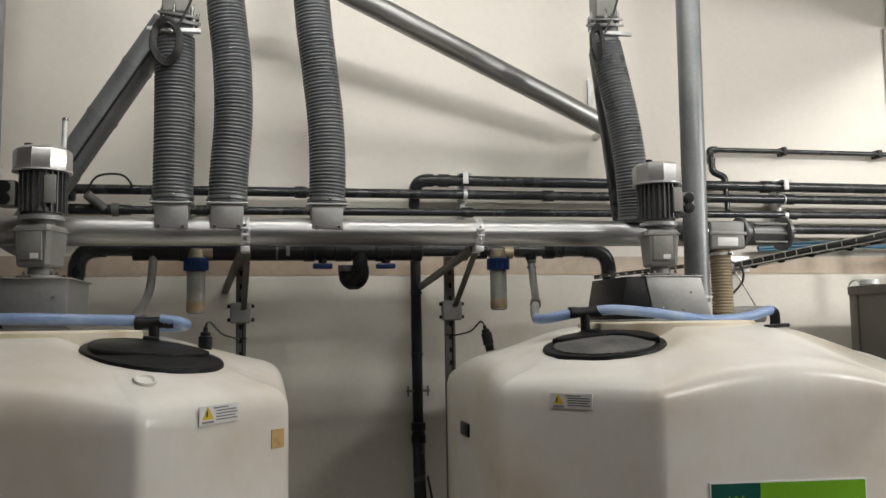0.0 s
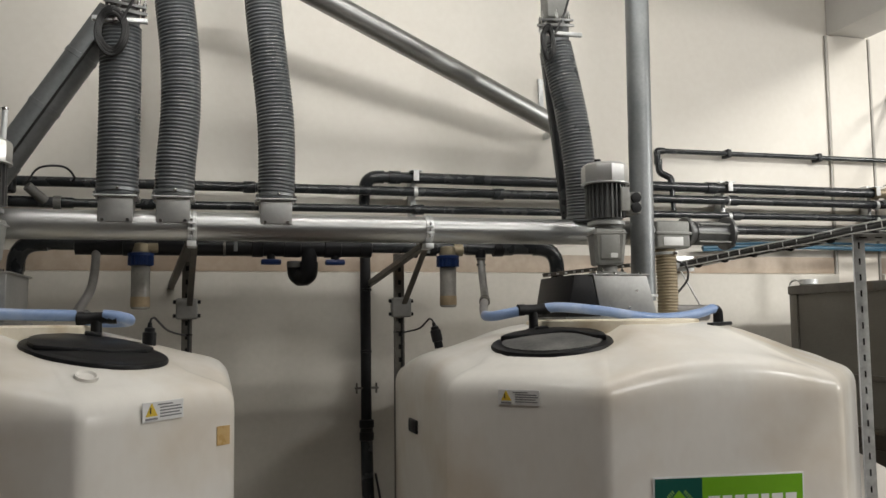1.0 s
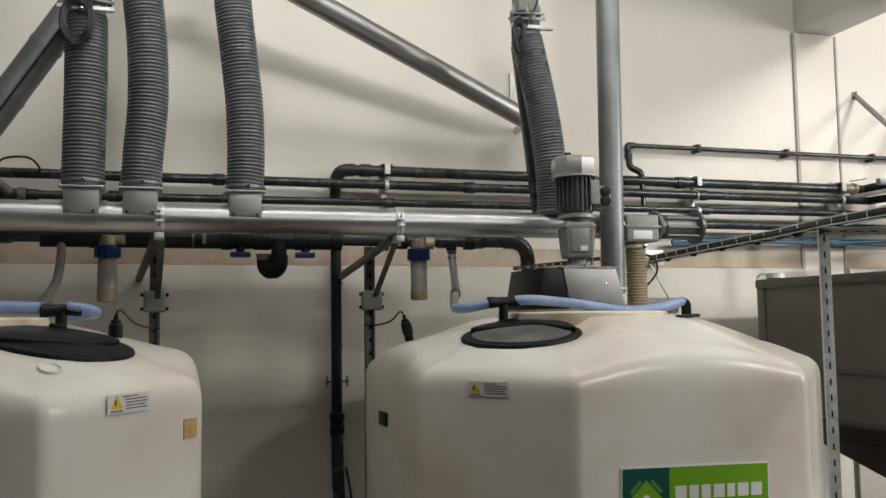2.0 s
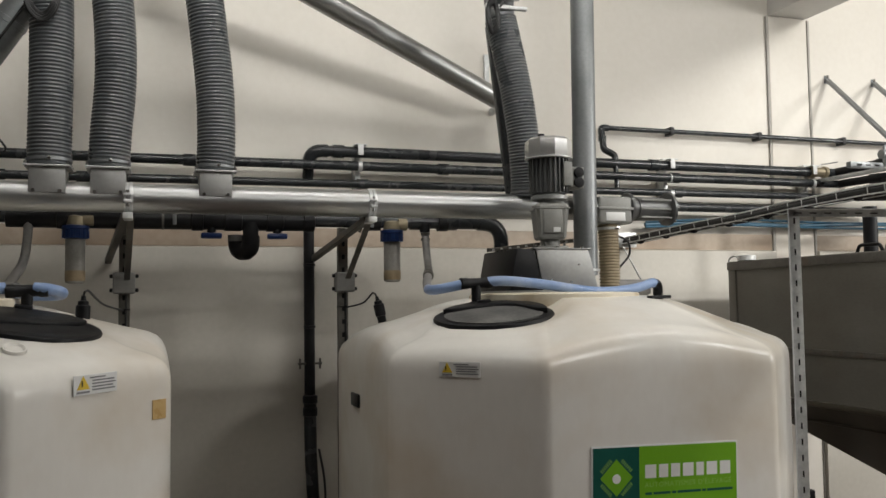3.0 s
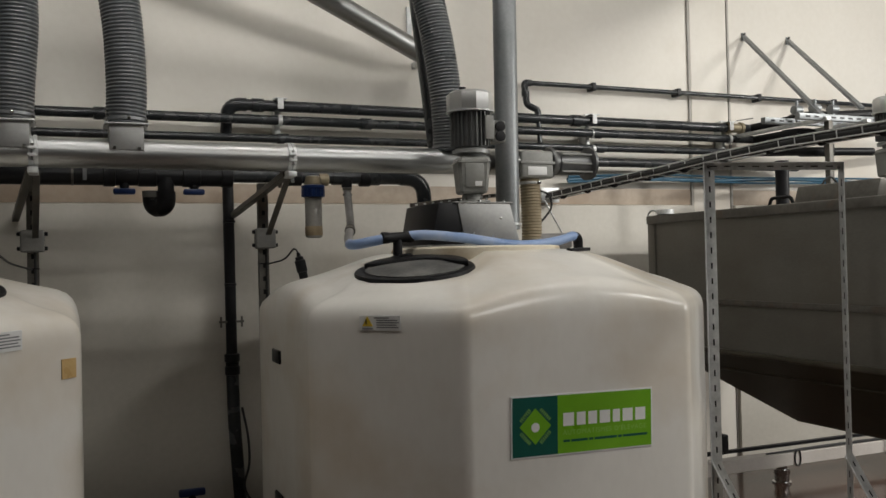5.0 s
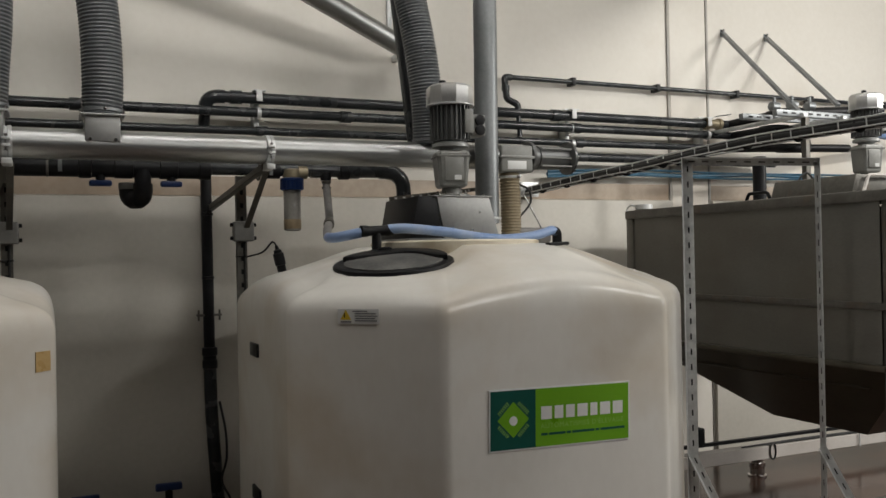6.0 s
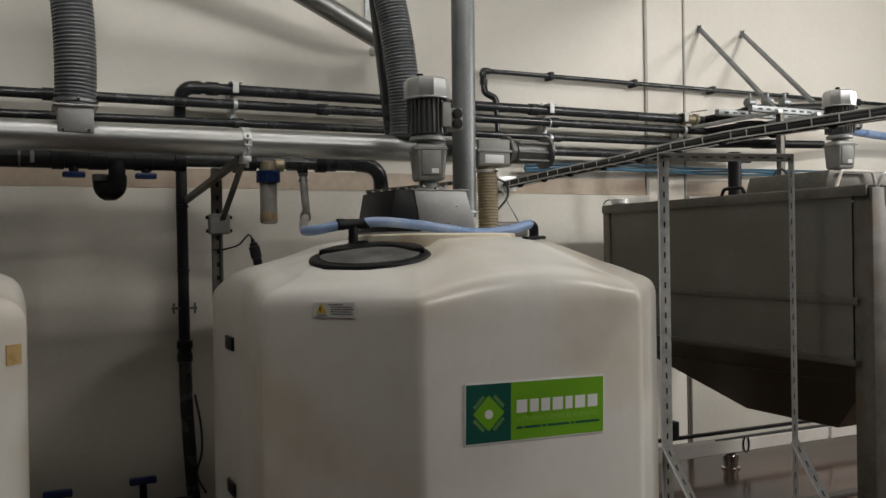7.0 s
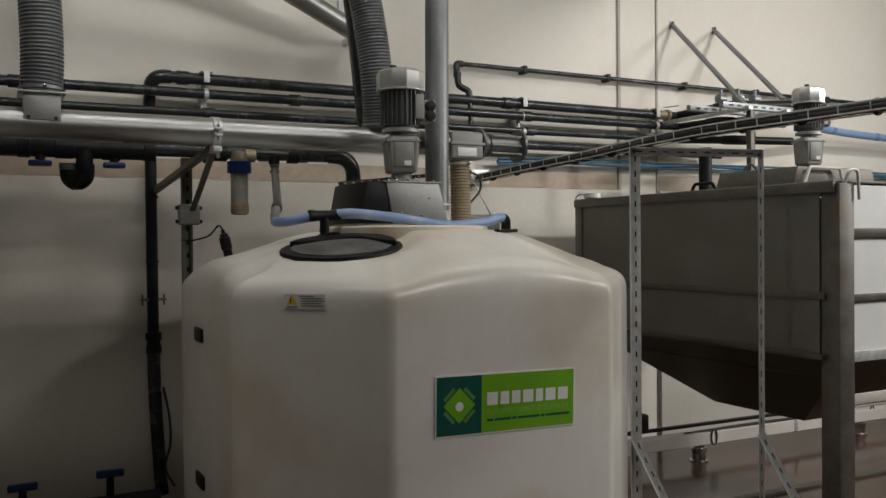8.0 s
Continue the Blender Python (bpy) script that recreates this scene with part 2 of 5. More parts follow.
def bm_prism(outline, lo, hi, axis="z", bevel=0.0):
    """Extrudes a 2D outline along an axis."""
    put = {"z": lambda p, h: (p[0], p[1], h), "y": lambda p, h: (p[0], h, p[1]), "x": lambda p, h: (h, p[0], p[1])}[axis]
    bm = bmesh.new()
    a = [bm.verts.new(put(p, lo)) for p in outline]
    b = [bm.verts.new(put(p, hi)) for p in outline]
    n = len(a)
    for k in range(n):
        bm.faces.new((a[k], a[(k + 1) % n], b[(k + 1) % n], b[k]))
    bm.faces.new(a[::-1])
    bm.faces.new(b)
    if bevel:
        bmesh.ops.recalc_face_normals(bm, faces=bm.faces)
        bmesh.ops.bevel(bm, geom=bm.edges[:], offset=bevel, segments=2, affect="EDGES", profile=0.5)
    return bm


def structure(name, bm, material, label, category):
    return tagged(part(name, bm, material), label, category, "", "structure")

# ---- the room ----
X0, X1, Y0 = -9.0, 13.0, -9.0
structure("floor", bm_box((X0 - 0.2, Y0 - 0.2, FLOOR - 0.2), (X1 + 0.2, WALL + 0.25, FLOOR)), "floor", "reddish brown wet concrete floor, glossy and stained", "floor")
structure("ceiling", bm_box((X0 - 0.2, Y0 - 0.2, CEIL), (X1 + 0.2, WALL + 0.25, CEIL + 0.2)), "ceiling", "pale painted plain ceiling", "ceiling")
structure("wall_north", bm_box((X0 - 0.2, WALL, FLOOR), (X1 + 0.2, WALL + 0.25, CEIL)), "wall", "cream painted wall behind the pipework", "wall")
# unseen walls added to close the room, grey to cut bounced light
structure("wall_south", bm_box((X0 - 0.2, Y0 - 0.25, FLOOR), (X1 + 0.2, Y0, CEIL)), "far_wall", "unseen plain grey wall closing the room", "wall")
structure("wall_west", bm_box((X0 - 0.25, Y0, FLOOR), (X0, WALL, CEIL)), "far_wall", "unseen plain grey wall closing the room", "wall")
structure("wall_east", bm_box((X1, Y0, FLOOR), (X1 + 0.25, WALL, CEIL)), "far_wall", "unseen plain grey wall closing the room", "wall")
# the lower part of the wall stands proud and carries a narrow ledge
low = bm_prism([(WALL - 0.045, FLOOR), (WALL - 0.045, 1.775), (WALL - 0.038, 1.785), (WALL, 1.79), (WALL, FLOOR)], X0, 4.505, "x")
structure("wall_plinth", low, "wall_dim", "cream lower wall panel with a narrow ledge, darkened for dim light", "wall")
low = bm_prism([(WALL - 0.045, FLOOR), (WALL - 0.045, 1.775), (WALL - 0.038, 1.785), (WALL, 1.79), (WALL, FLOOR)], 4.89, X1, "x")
structure("wall_plinth", low, "wall_dim", "cream lower wall panel with a narrow ledge, darkened for dim light", "wall")
# thin strip above the ledge, browner than the wall
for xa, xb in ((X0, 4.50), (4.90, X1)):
    structure("trim", bm_box((xa, WALL - 0.005, 1.792), (xb, WALL - 0.001, 1.905), 0.001), "wall_strip", "mottled brown strip along the wall above the ledge", "trim")
structure("ceiling_beam", bm_box((4.53, Y0, 3.52), (4.87, WALL - 0.003, CEIL - 0.003), 0.008), "ceiling", "pale painted concrete ceiling beam", "beam")
structure("wall_pilaster", bm_box((4.53, WALL - 0.012, FLOOR), (4.87, WALL - 0.001, 3.519), 0.003), "wall", "cream painted flat wall pilaster", "wall")
for x in (4.515, 4.885):
    structure("trim", bm_box((x - 0.009, WALL - 0.016, FLOOR), (x + 0.009, WALL - 0.001, 3.515), 0.003), "joint", "grey sealed vertical wall joint", "trim")

# ---- tanks ----
HALF, CUT, SHOULDER = 0.942, 0.452, 1.20


def tank_ring(inset, z, arch, cx, cy, round_r=0.030, seg=5):
    """The tank's outline: a square with cut, rounded corners; arch lifts the middle of the straight sides."""
    h, c = HALF - inset, max(0.05, CUT - inset * 0.586)
    k = h - c
    corners = [(k, -h), (h, -k), (h, k), (k, h), (-k, h), (-h, k), (-h, -k), (-k, -h)]
    pts, n = [], 8
    for i in range(n):
        p, a, b = Vector(corners[i]), Vector(corners[i - 1]), Vector(corners[(i + 1) % n])
        r = min(round_r * math.tan(radians(22.5)) * 2.2, (a - p).length * 0.3, (b - p).length * 0.3)
        s, e = p + (a - p).normalized() * r, p + (b - p).normalized() * r
        for j in range(seg + 1):
            t = j / seg
            pts.append(((1 - t) ** 2 * s + 2 * t * (1 - t) * p + t * t * e, 0.0))
        lift = 1.0 if i % 2 else 0.1
        far = b + (p - b).normalized() * r
        for j in range(1, 10):
            t = j / 10
            pts.append((e.lerp(far, t), lift * math.sin(math.pi * t) ** 0.8))
    return [(cx + p.x, cy + p.y, z + arch * l) for p, l in pts]


def make_tank(cx, cy, side, label):
    """side +1: the lid and the label sit towards +x."""
    root = thing("feed_tank", (cx, cy, FLOOR), label, "tank", "white feed tanks")
    prof = [(0.06, FLOOR + 0.002, 0), (0.015, FLOOR + 0.03, 0), (0.0, FLOOR + 0.10, 0), (0.0, 0.35, 0), (0.0, 0.8, 0), (0.0, SHOULDER - 0.03, 0),
            (0.001, SHOULDER + 0.004, 0.010), (0.006, SHOULDER + 0.026, 0.028), (0.015, SHOULDER + 0.045, 0.044), (0.028, SHOULDER + 0.060, 0.055),
            (0.048, SHOULDER + 0.074, 0.061), (0.080, SHOULDER + 0.088, 0.063), (0.115, SHOULDER + 0.100, 0.060), (0.155, SHOULDER + 0.114, 0.055), (0.20, SHOULDER + 0.132, 0.048),
            (0.24, SHOULDER + 0.150, 0.041), (0.28, SHOULDER + 0.168, 0.034), (0.32, SHOULDER + 0.185, 0.028), (0.36, SHOULDER + 0.202, 0.022), (0.40, SHOULDER + 0.219, 0.016), (0.45, SHOULDER + 0.238, 0.010),
            (0.52, SHOULDER + 0.258, 0.004), (0.58, SHOULDER + 0.268, 0), (0.75, SHOULDER + 0.272, 0), (0.92, SHOULDER + 0.272, 0)]
    bm = bmesh.new()
    rings = [[bm.verts.new(p) for p in tank_ring(i, z, a, cx, cy)] for i, z, a in prof]
    n = len(rings[0])
    for a, b in zip(rings, rings[1:]):
        for k in range(n):
            bm.faces.new((a[k], a[(k + 1) % n], b[(k + 1) % n], b[k]))
    bm.faces.new(rings[0][::-1])
    bm.faces.new(rings[-1])
    # flat seat for the manhole lid
    lc = Vector((cx + side * 0.462, cy - 0.385, SHOULDER + 0.192))
    ax = Vector((0.155 if side > 0 else -0.10, -0.14, 1.0)).normalized()
    for v in bm.verts:
        d = Vector((v.co.x - lc.x, v.co.y - lc.y, 0))
        if d.length < 0.33 and v.co.z > SHOULDER + 0.085:
            seat = lc.z - (ax.x * d.x + ax.y * d.y) / ax.z - 0.006
            f = max(0.0, min(1.0, (0.33 - d.length) / 0.07))
            v.co.z += (seat - v.co.z) * f
    part("body", bm, "tank", root, angle=60)
    top = SHOULDER + 0.272
    part("collar", bm_lathe([(0.40, -0.09), (0.40, 0.008), (0.394, 0.014), (0.37, 0.016), (0.30, 0.018)], (cx, cy, top), n=40), "cream", root, "stained cream plastic collar")
    # manhole lid on the sloping corner of the top
    lid = part("lid", bm_lathe([(0.252, -0.016), (0.252, 0.000), (0.248, 0.007), (0.230, 0.010), (0.220, 0.006), (0.17, 0.009), (0.10, 0.016), (0.0, 0.018)], lc, ax, 44), "lid", root, "black plastic manhole lid")
    if side < 0:
        part("dusty_face", bm_lathe([(0.206, -0.004), (0.206, 0.011), (0.12, 0.020), (0.0, 0.023)], lc, ax, 40), "lid_dust", lid, "dusty top of the lid")
    u = ax.cross(Vector((-side * 0.2, 1, 0))).normalized()
    v = ax.cross(u).normalized()
    back = v if v.y > 0 else -v
    # raised hinge plateau over the back of the lid: an arc of the rim closed by a stepped inner line
    if u.x < 0:
        u = -u
    first, last = (-18, 152) if side < 0 else (22, 206)
    inner = [(-0.70, 0.40), (0.28, 0.52), (0.52, 0.40), (0.66, 0.10), (0.80, -0.20)] if side < 0 else [(-0.70, -0.42), (0.20, -0.30), (0.78, 0.12)]
    outline = [(0.225 * math.cos(radians(first + (last - first) * k / 18)), 0.225 * math.sin(radians(first + (last - first) * k / 18))) for k in range(19)]
    outline += [(0.225 * a, 0.225 * b) for a, b in inner]
    seat = Matrix((u, back, u.cross(back))).transposed().to_4x4()
    seat.translation = lc
    up = 1 if seat.col[2].z > 0 else -1
    block = bm_prism(outline, 0.004 * up, (0.028 if side < 0 else 0.024) * up, "z", 0.006)
    bmesh.ops.transform(block, matrix=seat, verts=block.verts)
    part("hinge_block", block, "lid", lid, "raised black hinge block")
    tab = bm_box((-0.03, 0.19, 0.004), (0.03, 0.225, 0.036), 0.006)
    bmesh.ops.transform(tab, matrix=seat @ Matrix.Diagonal((1, 1, up, 1)), verts=tab.verts)
    part("latch", tab, "lid", lid)
    # vent dimple on one tank, slotted fitting on the other
    if side > 0:
        part("dimple", bm_lathe([(0.037, -0.01), (0.036, 0.002), (0.031, 0.002), (0.024, -0.005), (0.0, -0.007)], (cx + 0.478, cy - 0.735, SHOULDER + 0.130), (0.2, -0.42, 1), 24), "tank", root, "round moulded dimple")
    else:
        part("marker_pen_slot", bm_bar((cx + 0.26, cy - 0.42, top - 0.012), (cx + 0.40, cy - 0.36, top - 0.008), 0.03, 0.016, 0.004), "black", root, "black slotted tank fitting")
    return root


tank_a = make_tank(-0.618, 3.675, 1, "white plastic feed tank with cut corners and a black lid")
tank_b = make_tank(2.068, 3.735, -1, "yellowed white plastic feed tank carrying a green sign")
# square black sockets low on the flank of the second tank
for z in (1.022, 0.39):
    part("socket", bm_box((1.114, 3.74, z - 0.03), (1.129, 3.88, z + 0.03), 0.006), "black", tank_b, "black plastic side socket")
tagged(part("packing_tape", bm_box((0, -0.002, 0), (0.062, 0.001, 0.066), 0.0005, 1, pose(0.262, 3.121, 1.066, 0, 0, 45)), "tape"), "brown packing tape stuck on the tank", "tape")


def warning_label(origin, along, w, h, label):
    """A white sticker with a yellow triangle and grey bars; origin is its lower left corner."""
    o, a = Vector(origin), Vector(along).normalized()
    nrm = Vector((a.y, -a.x, 0))
    basis = Matrix((a, Vector((0, 0, 1)), nrm)).transposed().to_4x4()
    basis.translation = o
    root = thing("warning_label", o, label, "sticker", "warning stickers")
    root.matrix_basis = basis
    part("backing", bm_box((0, 0, -0.001), (w, h, 0.0015), 0.0005, 1, basis), "white", root, "white vinyl backing")
    tri = bm_prism([(0.012, h * 0.28), (h * 0.98, h * 0.28), (h * 0.5 + 0.005, h * 0.95)], 0.0015, 0.0028)
    bmesh.ops.transform(tri, matrix=basis, verts=tri.verts)
    part("warning_triangle", tri, "yellow", root, "yellow warning triangle")
    part("mark", bm_box((h * 0.46, h * 0.42, 0.0028), (h * 0.54, h * 0.72, 0.0036), 0, 1, basis), "black", root)
    part("text_bar", bm_box((0.012, h * 0.09, 0.0015), (h * 0.98, h * 0.19, 0.0026), 0, 1, basis), "ink", root)
    for i, (x0, x1) in enumerate(((0.30, 0.72), (0.36, 0.93), (0.36, 0.96), (0.36, 0.9), (0.36, 0.95))):
        y = h * (0.80 - i * 0.155)
        part("text_bar", bm_box((w * x0 + 0.01, y, 0.0015), (w * x1, y + h * 0.07, 0.0026), 0, 1, basis), "ink", root)


warning_label((1.279, 3.088, 1.175), (0.707, -0.707, 0), 0.168, 0.056, "white warning sticker with yellow triangle on the yellowed tank")
warning_label((0.032, 2.887, 1.178), (0.707, 0.707, 0.02), 0.170, 0.062, "white warning sticker with yellow triangle on the white tank")


def company_sign():
    w, h = 0.607, 0.215
    m = pose(1.749, 2.7905, 0.708, 0, 1.2, 0) @ pose(0, 0, 0, 90, 0, 0)
    root = thing("company_sign", m.translation, "green and dark green plastic sign screwed to the tank", "sign")
    root.matrix_basis = m

    def plate(name, x0, y0, x1, y1, z0, z1, material, label="", bev=0.0):
        return part(name, bm_box((x0, y0, z0), (x1, y1, z1), bev, 1, m), material, root, label)

    plate("backing_plate", -0.006, -0.006, w + 0.006, h + 0.006, -0.0015, 0.0015, "white", "white plastic backing plate", 0.0005)
    plate("dark_panel", 0, 0, 0.188, h, 0.0015, 0.0025, "teal", "dark green panel")
    plate("green_panel", 0.188, 0, w, h, 0.0015, 0.00245, "green", "bright green panel")
    dia = bm_prism([(0.094 - 0.066, h / 2), (0.094, h / 2 - 0.066), (0.094 + 0.066, h / 2), (0.094, h / 2 + 0.066)], 0.0025, 0.003)
    bmesh.ops.transform(dia, matrix=m, verts=dia.verts)
    part("diamond", dia, "green", root, "plain green diamond mark")
    ring = bm_lathe([(0.017, 0), (0.017, 0.0005), (0.0, 0.0005)], (0.094, h / 2 - 0.004, 0.003), (0, 0, 1), 24)
    bmesh.ops.transform(ring, matrix=m, verts=ring.verts)
    part("disc_mark", ring, "white", root, "white disc mark")
    for k in range(4):
        for j in range(7):
            t = (j - 3) * 0.0085
            q = m @ pose(0.094, h / 2, 0.0025, 0, 0, 45 + 90 * k)
            part("pale_bar", bm_box((t - 0.0017, 0.052, 0), (t + 0.0017, 0.066, 0.0004), 0, 1, q), "pale_green", root)
    # the maker's name as plain white blocks, one a letter
    x = 0.212
    for i, lw in enumerate((0.046, 0.038, 0.038, 0.046, 0.032, 0.046, 0.046)):
        plate("white_block", x, 0.100, x + lw, 0.148, 0.0024, 0.003, "white", "", 0.0)
        x += lw + 0.0125
    cu = bpy.data.curves.new("lettering", "FONT")
    cu.body, cu.size, cu.extrude, cu.space_character = "AUTOMATISMES D'ÉLEVAGE", 0.026, 0.0002, 1.16
    ob = new("lettering", cu)
    dg = bpy.context.evaluated_depsgraph_get()
    me = bpy.data.meshes.new_from_object(ob.evaluated_get(dg))
    bpy.data.objects.remove(ob)
    xs = [v.co.x for v in me.vertices]
    fit = 0.372 / (max(xs) - min(xs))
    me.transform(m @ Matrix.Translation((0.210, 0.067, 0.0027)) @ Matrix.Diagonal((fit, 1, 1, 1)))
    me.materials.clear()
    me.materials.append(M["pale_green"])
    t = new("lettering", me)
    t.parent = root
    t.matrix_parent_inverse = root.matrix_basis.inverted()
    tagged(t, "pale green lettering AUTOMATISMES D'ÉLEVAGE")
    x = 0.212
    for lw in (0.028, 0.072, 0.018, 0.10, 0.016, 0.112):
        plate("dark_bar", x, 0.040, x + lw, 0.049, 0.0024, 0.0029, "teal")
        x += lw + 0.006
    return root


company_sign()

# ---- feed auger over the tanks ----


def pipe_y(x):
    return 4.0 + 0.055 * (x - 0.2)


def pipe_z(x):
    return 1.924 + 0.008 * (x - 0.2)


def on_pipe(x, dy=0.0, dz=0.0):
    return Vector((x, pipe_y(x) + dy, pipe_z(x) + dz))


PR = 0.0645
auger = thing("auger_pipe", on_pipe(-3.0), "stainless steel feed auger pipe carried on brackets over the tanks", "pipe")
for a, b in ((-3.0, 0.155), (0.155, 1.255), (1.255, 2.52)):
    part("pipe_section", bm_rod(on_pipe(a), on_pipe(b), PR, 36), "steel", auger)
for x in (-1.3, 0.155, 1.255):
    c = on_pipe(x)
    bm = bm_lathe([(PR + 0.001, -0.019), (PR + 0.006, -0.018), (PR + 0.006, -0.004), (PR + 0.002, -0.003), (PR + 0.002, 0.003), (PR + 0.006, 0.004), (PR + 0.006, 0.018), (PR + 0.001, 0.019)], c, (1, 0.055, 0.008), 36)
    clamp = part("pipe_clamp", bm, "galv", auger, "bolted galvanised pipe clamp")
    bm = bm_box((x - 0.016, c.y - PR - 0.030, c.z - 0.028), (x + 0.016, c.y - PR + 0.004, c.z - 0.016), 0.003)
    bm_box((x - 0.016, c.y - PR - 0.030, c.z + 0.002), (x + 0.016, c.y - PR + 0.004, c.z + 0.012), 0.003, bm=bm)
    part("clamp_lug", bm, "galv", clamp)
    part("bolt", bm_lathe([(0.008, 0), (0.008, 0.006), (0.004, 0.006), (0.004, 0.062), (0.007, 0.062), (0.007, 0.070)], (x, c.y - PR - 0.018, c.z - 0.045), n=8), "chrome", clamp)
# inlet saddles under the hoses
for x, w in ((-0.161, 0.142), (0.076, 0.142), (0.524, 0.142)):
    c = on_pipe(x)
    bm = bm_box((x - w / 2, c.y - PR - 0.006, c.z + 0.008), (x + w / 2, c.y + PR + 0.006, c.z + 0.118), 0.003)
    sad = part("inlet_saddle", bm, "box_steel", auger, "square sheet steel inlet box")
    part("flange_plate", bm_box((x - w / 2 - 0.02, c.y - 0.095, c.z + 0.118), (x + w / 2 + 0.02, c.y + 0.095, c.z + 0.124), 0.002), "galv", sad)
    for dx in (-1, 1):
        for dy in (-1, 1):
            part("bolt", bm_lathe([(0.004, -0.012), (0.004, 0.006), (0.008, 0.006), (0.008, 0.014), (0.003, 0.015), (0.003, 0.022)], (x + dx * (w / 2 + 0.010), c.y + dy * 0.082, c.z + 0.122), n=8), "chrome", sad)
        part("bolt", bm_lathe([(0.007, 0), (0.007, 0.010), (0.004, 0.010)], (x + dx * w * 0.36, c.y - PR - 0.006, c.z + 0.016), (0, -1, 0), 8), "chrome", sad)
# outlet housing with its drive end
E0 = on_pipe(2.520, 0.0, 0.0)
AX = (1, 0.055, 0.008)
out = part("outlet_housing", bm_box((2.500, E0.y - 0.075, E0.z - 0.085), (2.700, E0.y + 0.075, E0.z + 0.062), 0.014, 3), "gear", auger, "grey cast outlet housing")
part("housing_rib", bm_box((2.495, E0.y - 0.082, E0.z - 0.012), (2.705, E0.y + 0.082, E0.z + 0.004), 0.003), "gear", out)
part("label_plate", bm_box((2.540, E0.y - 0.078, E0.z - 0.07), (2.655, E0.y - 0.074, E0.z - 0.025), 0.001), "white", out)
part("drive_neck", bm_lathe([(0.082, 0.0), (0.086, 0.006), (0.086, 0.018), (0.062, 0.022), (0.060, 0.055), (0.066, 0.058), (0.066, 0.16), (0.062, 0.24), (0.056, 0.262), (0.092, 0.266), (0.092, 0.282), (0.03, 0.285)], (2.700, E0.y, E0.z + 0.005), AX, 32), "motor_dark", auger, "grey cylindrical drive end with bolted flange")
for k in range(6):
    a = math.tau * k / 6
    part("bolt", bm_lathe([(0.009, 0), (0.009, 0.012), (0.005, 0.012), (0.005, 0.02)], (2.984, E0.y + 0.016 + 0.078 * math.cos(a), E0.z + 0.007 + 0.078 * math.sin(a)), AX, 8), "chrome", auger)
for dz in (-0.045, 0.0, 0.05):
    part("rib", bm_bar((2.760, E0.y - 0.064, E0.z + dz), (2.960, E0.y - 0.050, E0.z + dz), 0.012, 0.010), "gear", auger)


def ribbed(r, pitch=0.0165, depth=0.006):
    return lambda s: r - depth * (0.5 + 0.5 * math.cos(math.tau * s / pitch)) ** 1.6


def corrugated(points, r, pitch=0.0165, depth=0.006, n=30):
    line = smooth_path(points, 0.01)
    # even steps, six to a rib
    total = sum((b - a).length for a, b in zip(line, line[1:]))
    count = int(total / (pitch / 6))
    out, acc, i = [line[0]], 0.0, 0
    step = total / count
    need = step
    for a, b in zip(line, line[1:]):
        L = (b - a).length
        while L and need <= acc + L + 1e-9:
            out.append(a.lerp(b, (need - acc) / L))
            need += step
        acc += L
    return bm_sweep(out, ribbed(r, pitch, depth), n)


def feed_hose(points, r, label):
    root = thing("feed_hose", points[0], label, "hose", "grey corrugated feed hoses")
    part("hose_wall", corrugated(points, r), "hose", root, angle=80)
    p = Vector(points[0])
    part("hose_clip", bm_lathe([(r - 0.002, 0), (r + 0.003, 0.001), (r + 0.003, 0.013), (r - 0.002, 0.014)], p + Vector((0, 0, 0.016)), n=30), "zinc_dull", root, "dull steel hose clip")
    part("clip_screw", bm_lathe([(0.007, 0), (0.007, 0.016), (0.003, 0.018)], p + Vector((0.01, -r - 0.001, 0.023)), (0, -1, 0), 8), "chrome", root)
    return root


HZ = 2.050
feed_hose([(-0.161, 3.98, HZ), (-0.158, 3.98, 2.30), (-0.157, 3.98, 2.55), (-0.160, 3.98, 2.80)], 0.090, "grey corrugated feed hose hanging straight from a flange")
feed_hose([(0.076, 3.995, HZ), (0.083, 3.995, 2.20), (0.100, 3.995, 2.45), (0.092, 3.995, 2.72), (0.060, 3.995, 3.02), (0.035, 3.995, 3.4), (0.02, 4.0, 3.9)], 0.088, "grey corrugated feed hose with a slight bend")
feed_hose([(0.524, 4.018, HZ), (0.530, 4.018, 2.2), (0.522, 4.018, 2.45), (0.492, 4.018, 2.72), (0.466, 4.018, 2.95), (0.44, 4.02, 3.3), (0.42, 4.02, 3.9)], 0.086, "grey corrugated feed hose bending towards the wall")
feed_hose([(2.105, 4.105, 1.99), (2.102, 4.10, 2.12), (2.083, 4.09, 2.32), (2.052, 4.10, 2.56), (2.010, 4.12, 2.80), (1.99, 4.14, 2.93)], 0.084, "grey corrugated feed hose curving down behind a motor")


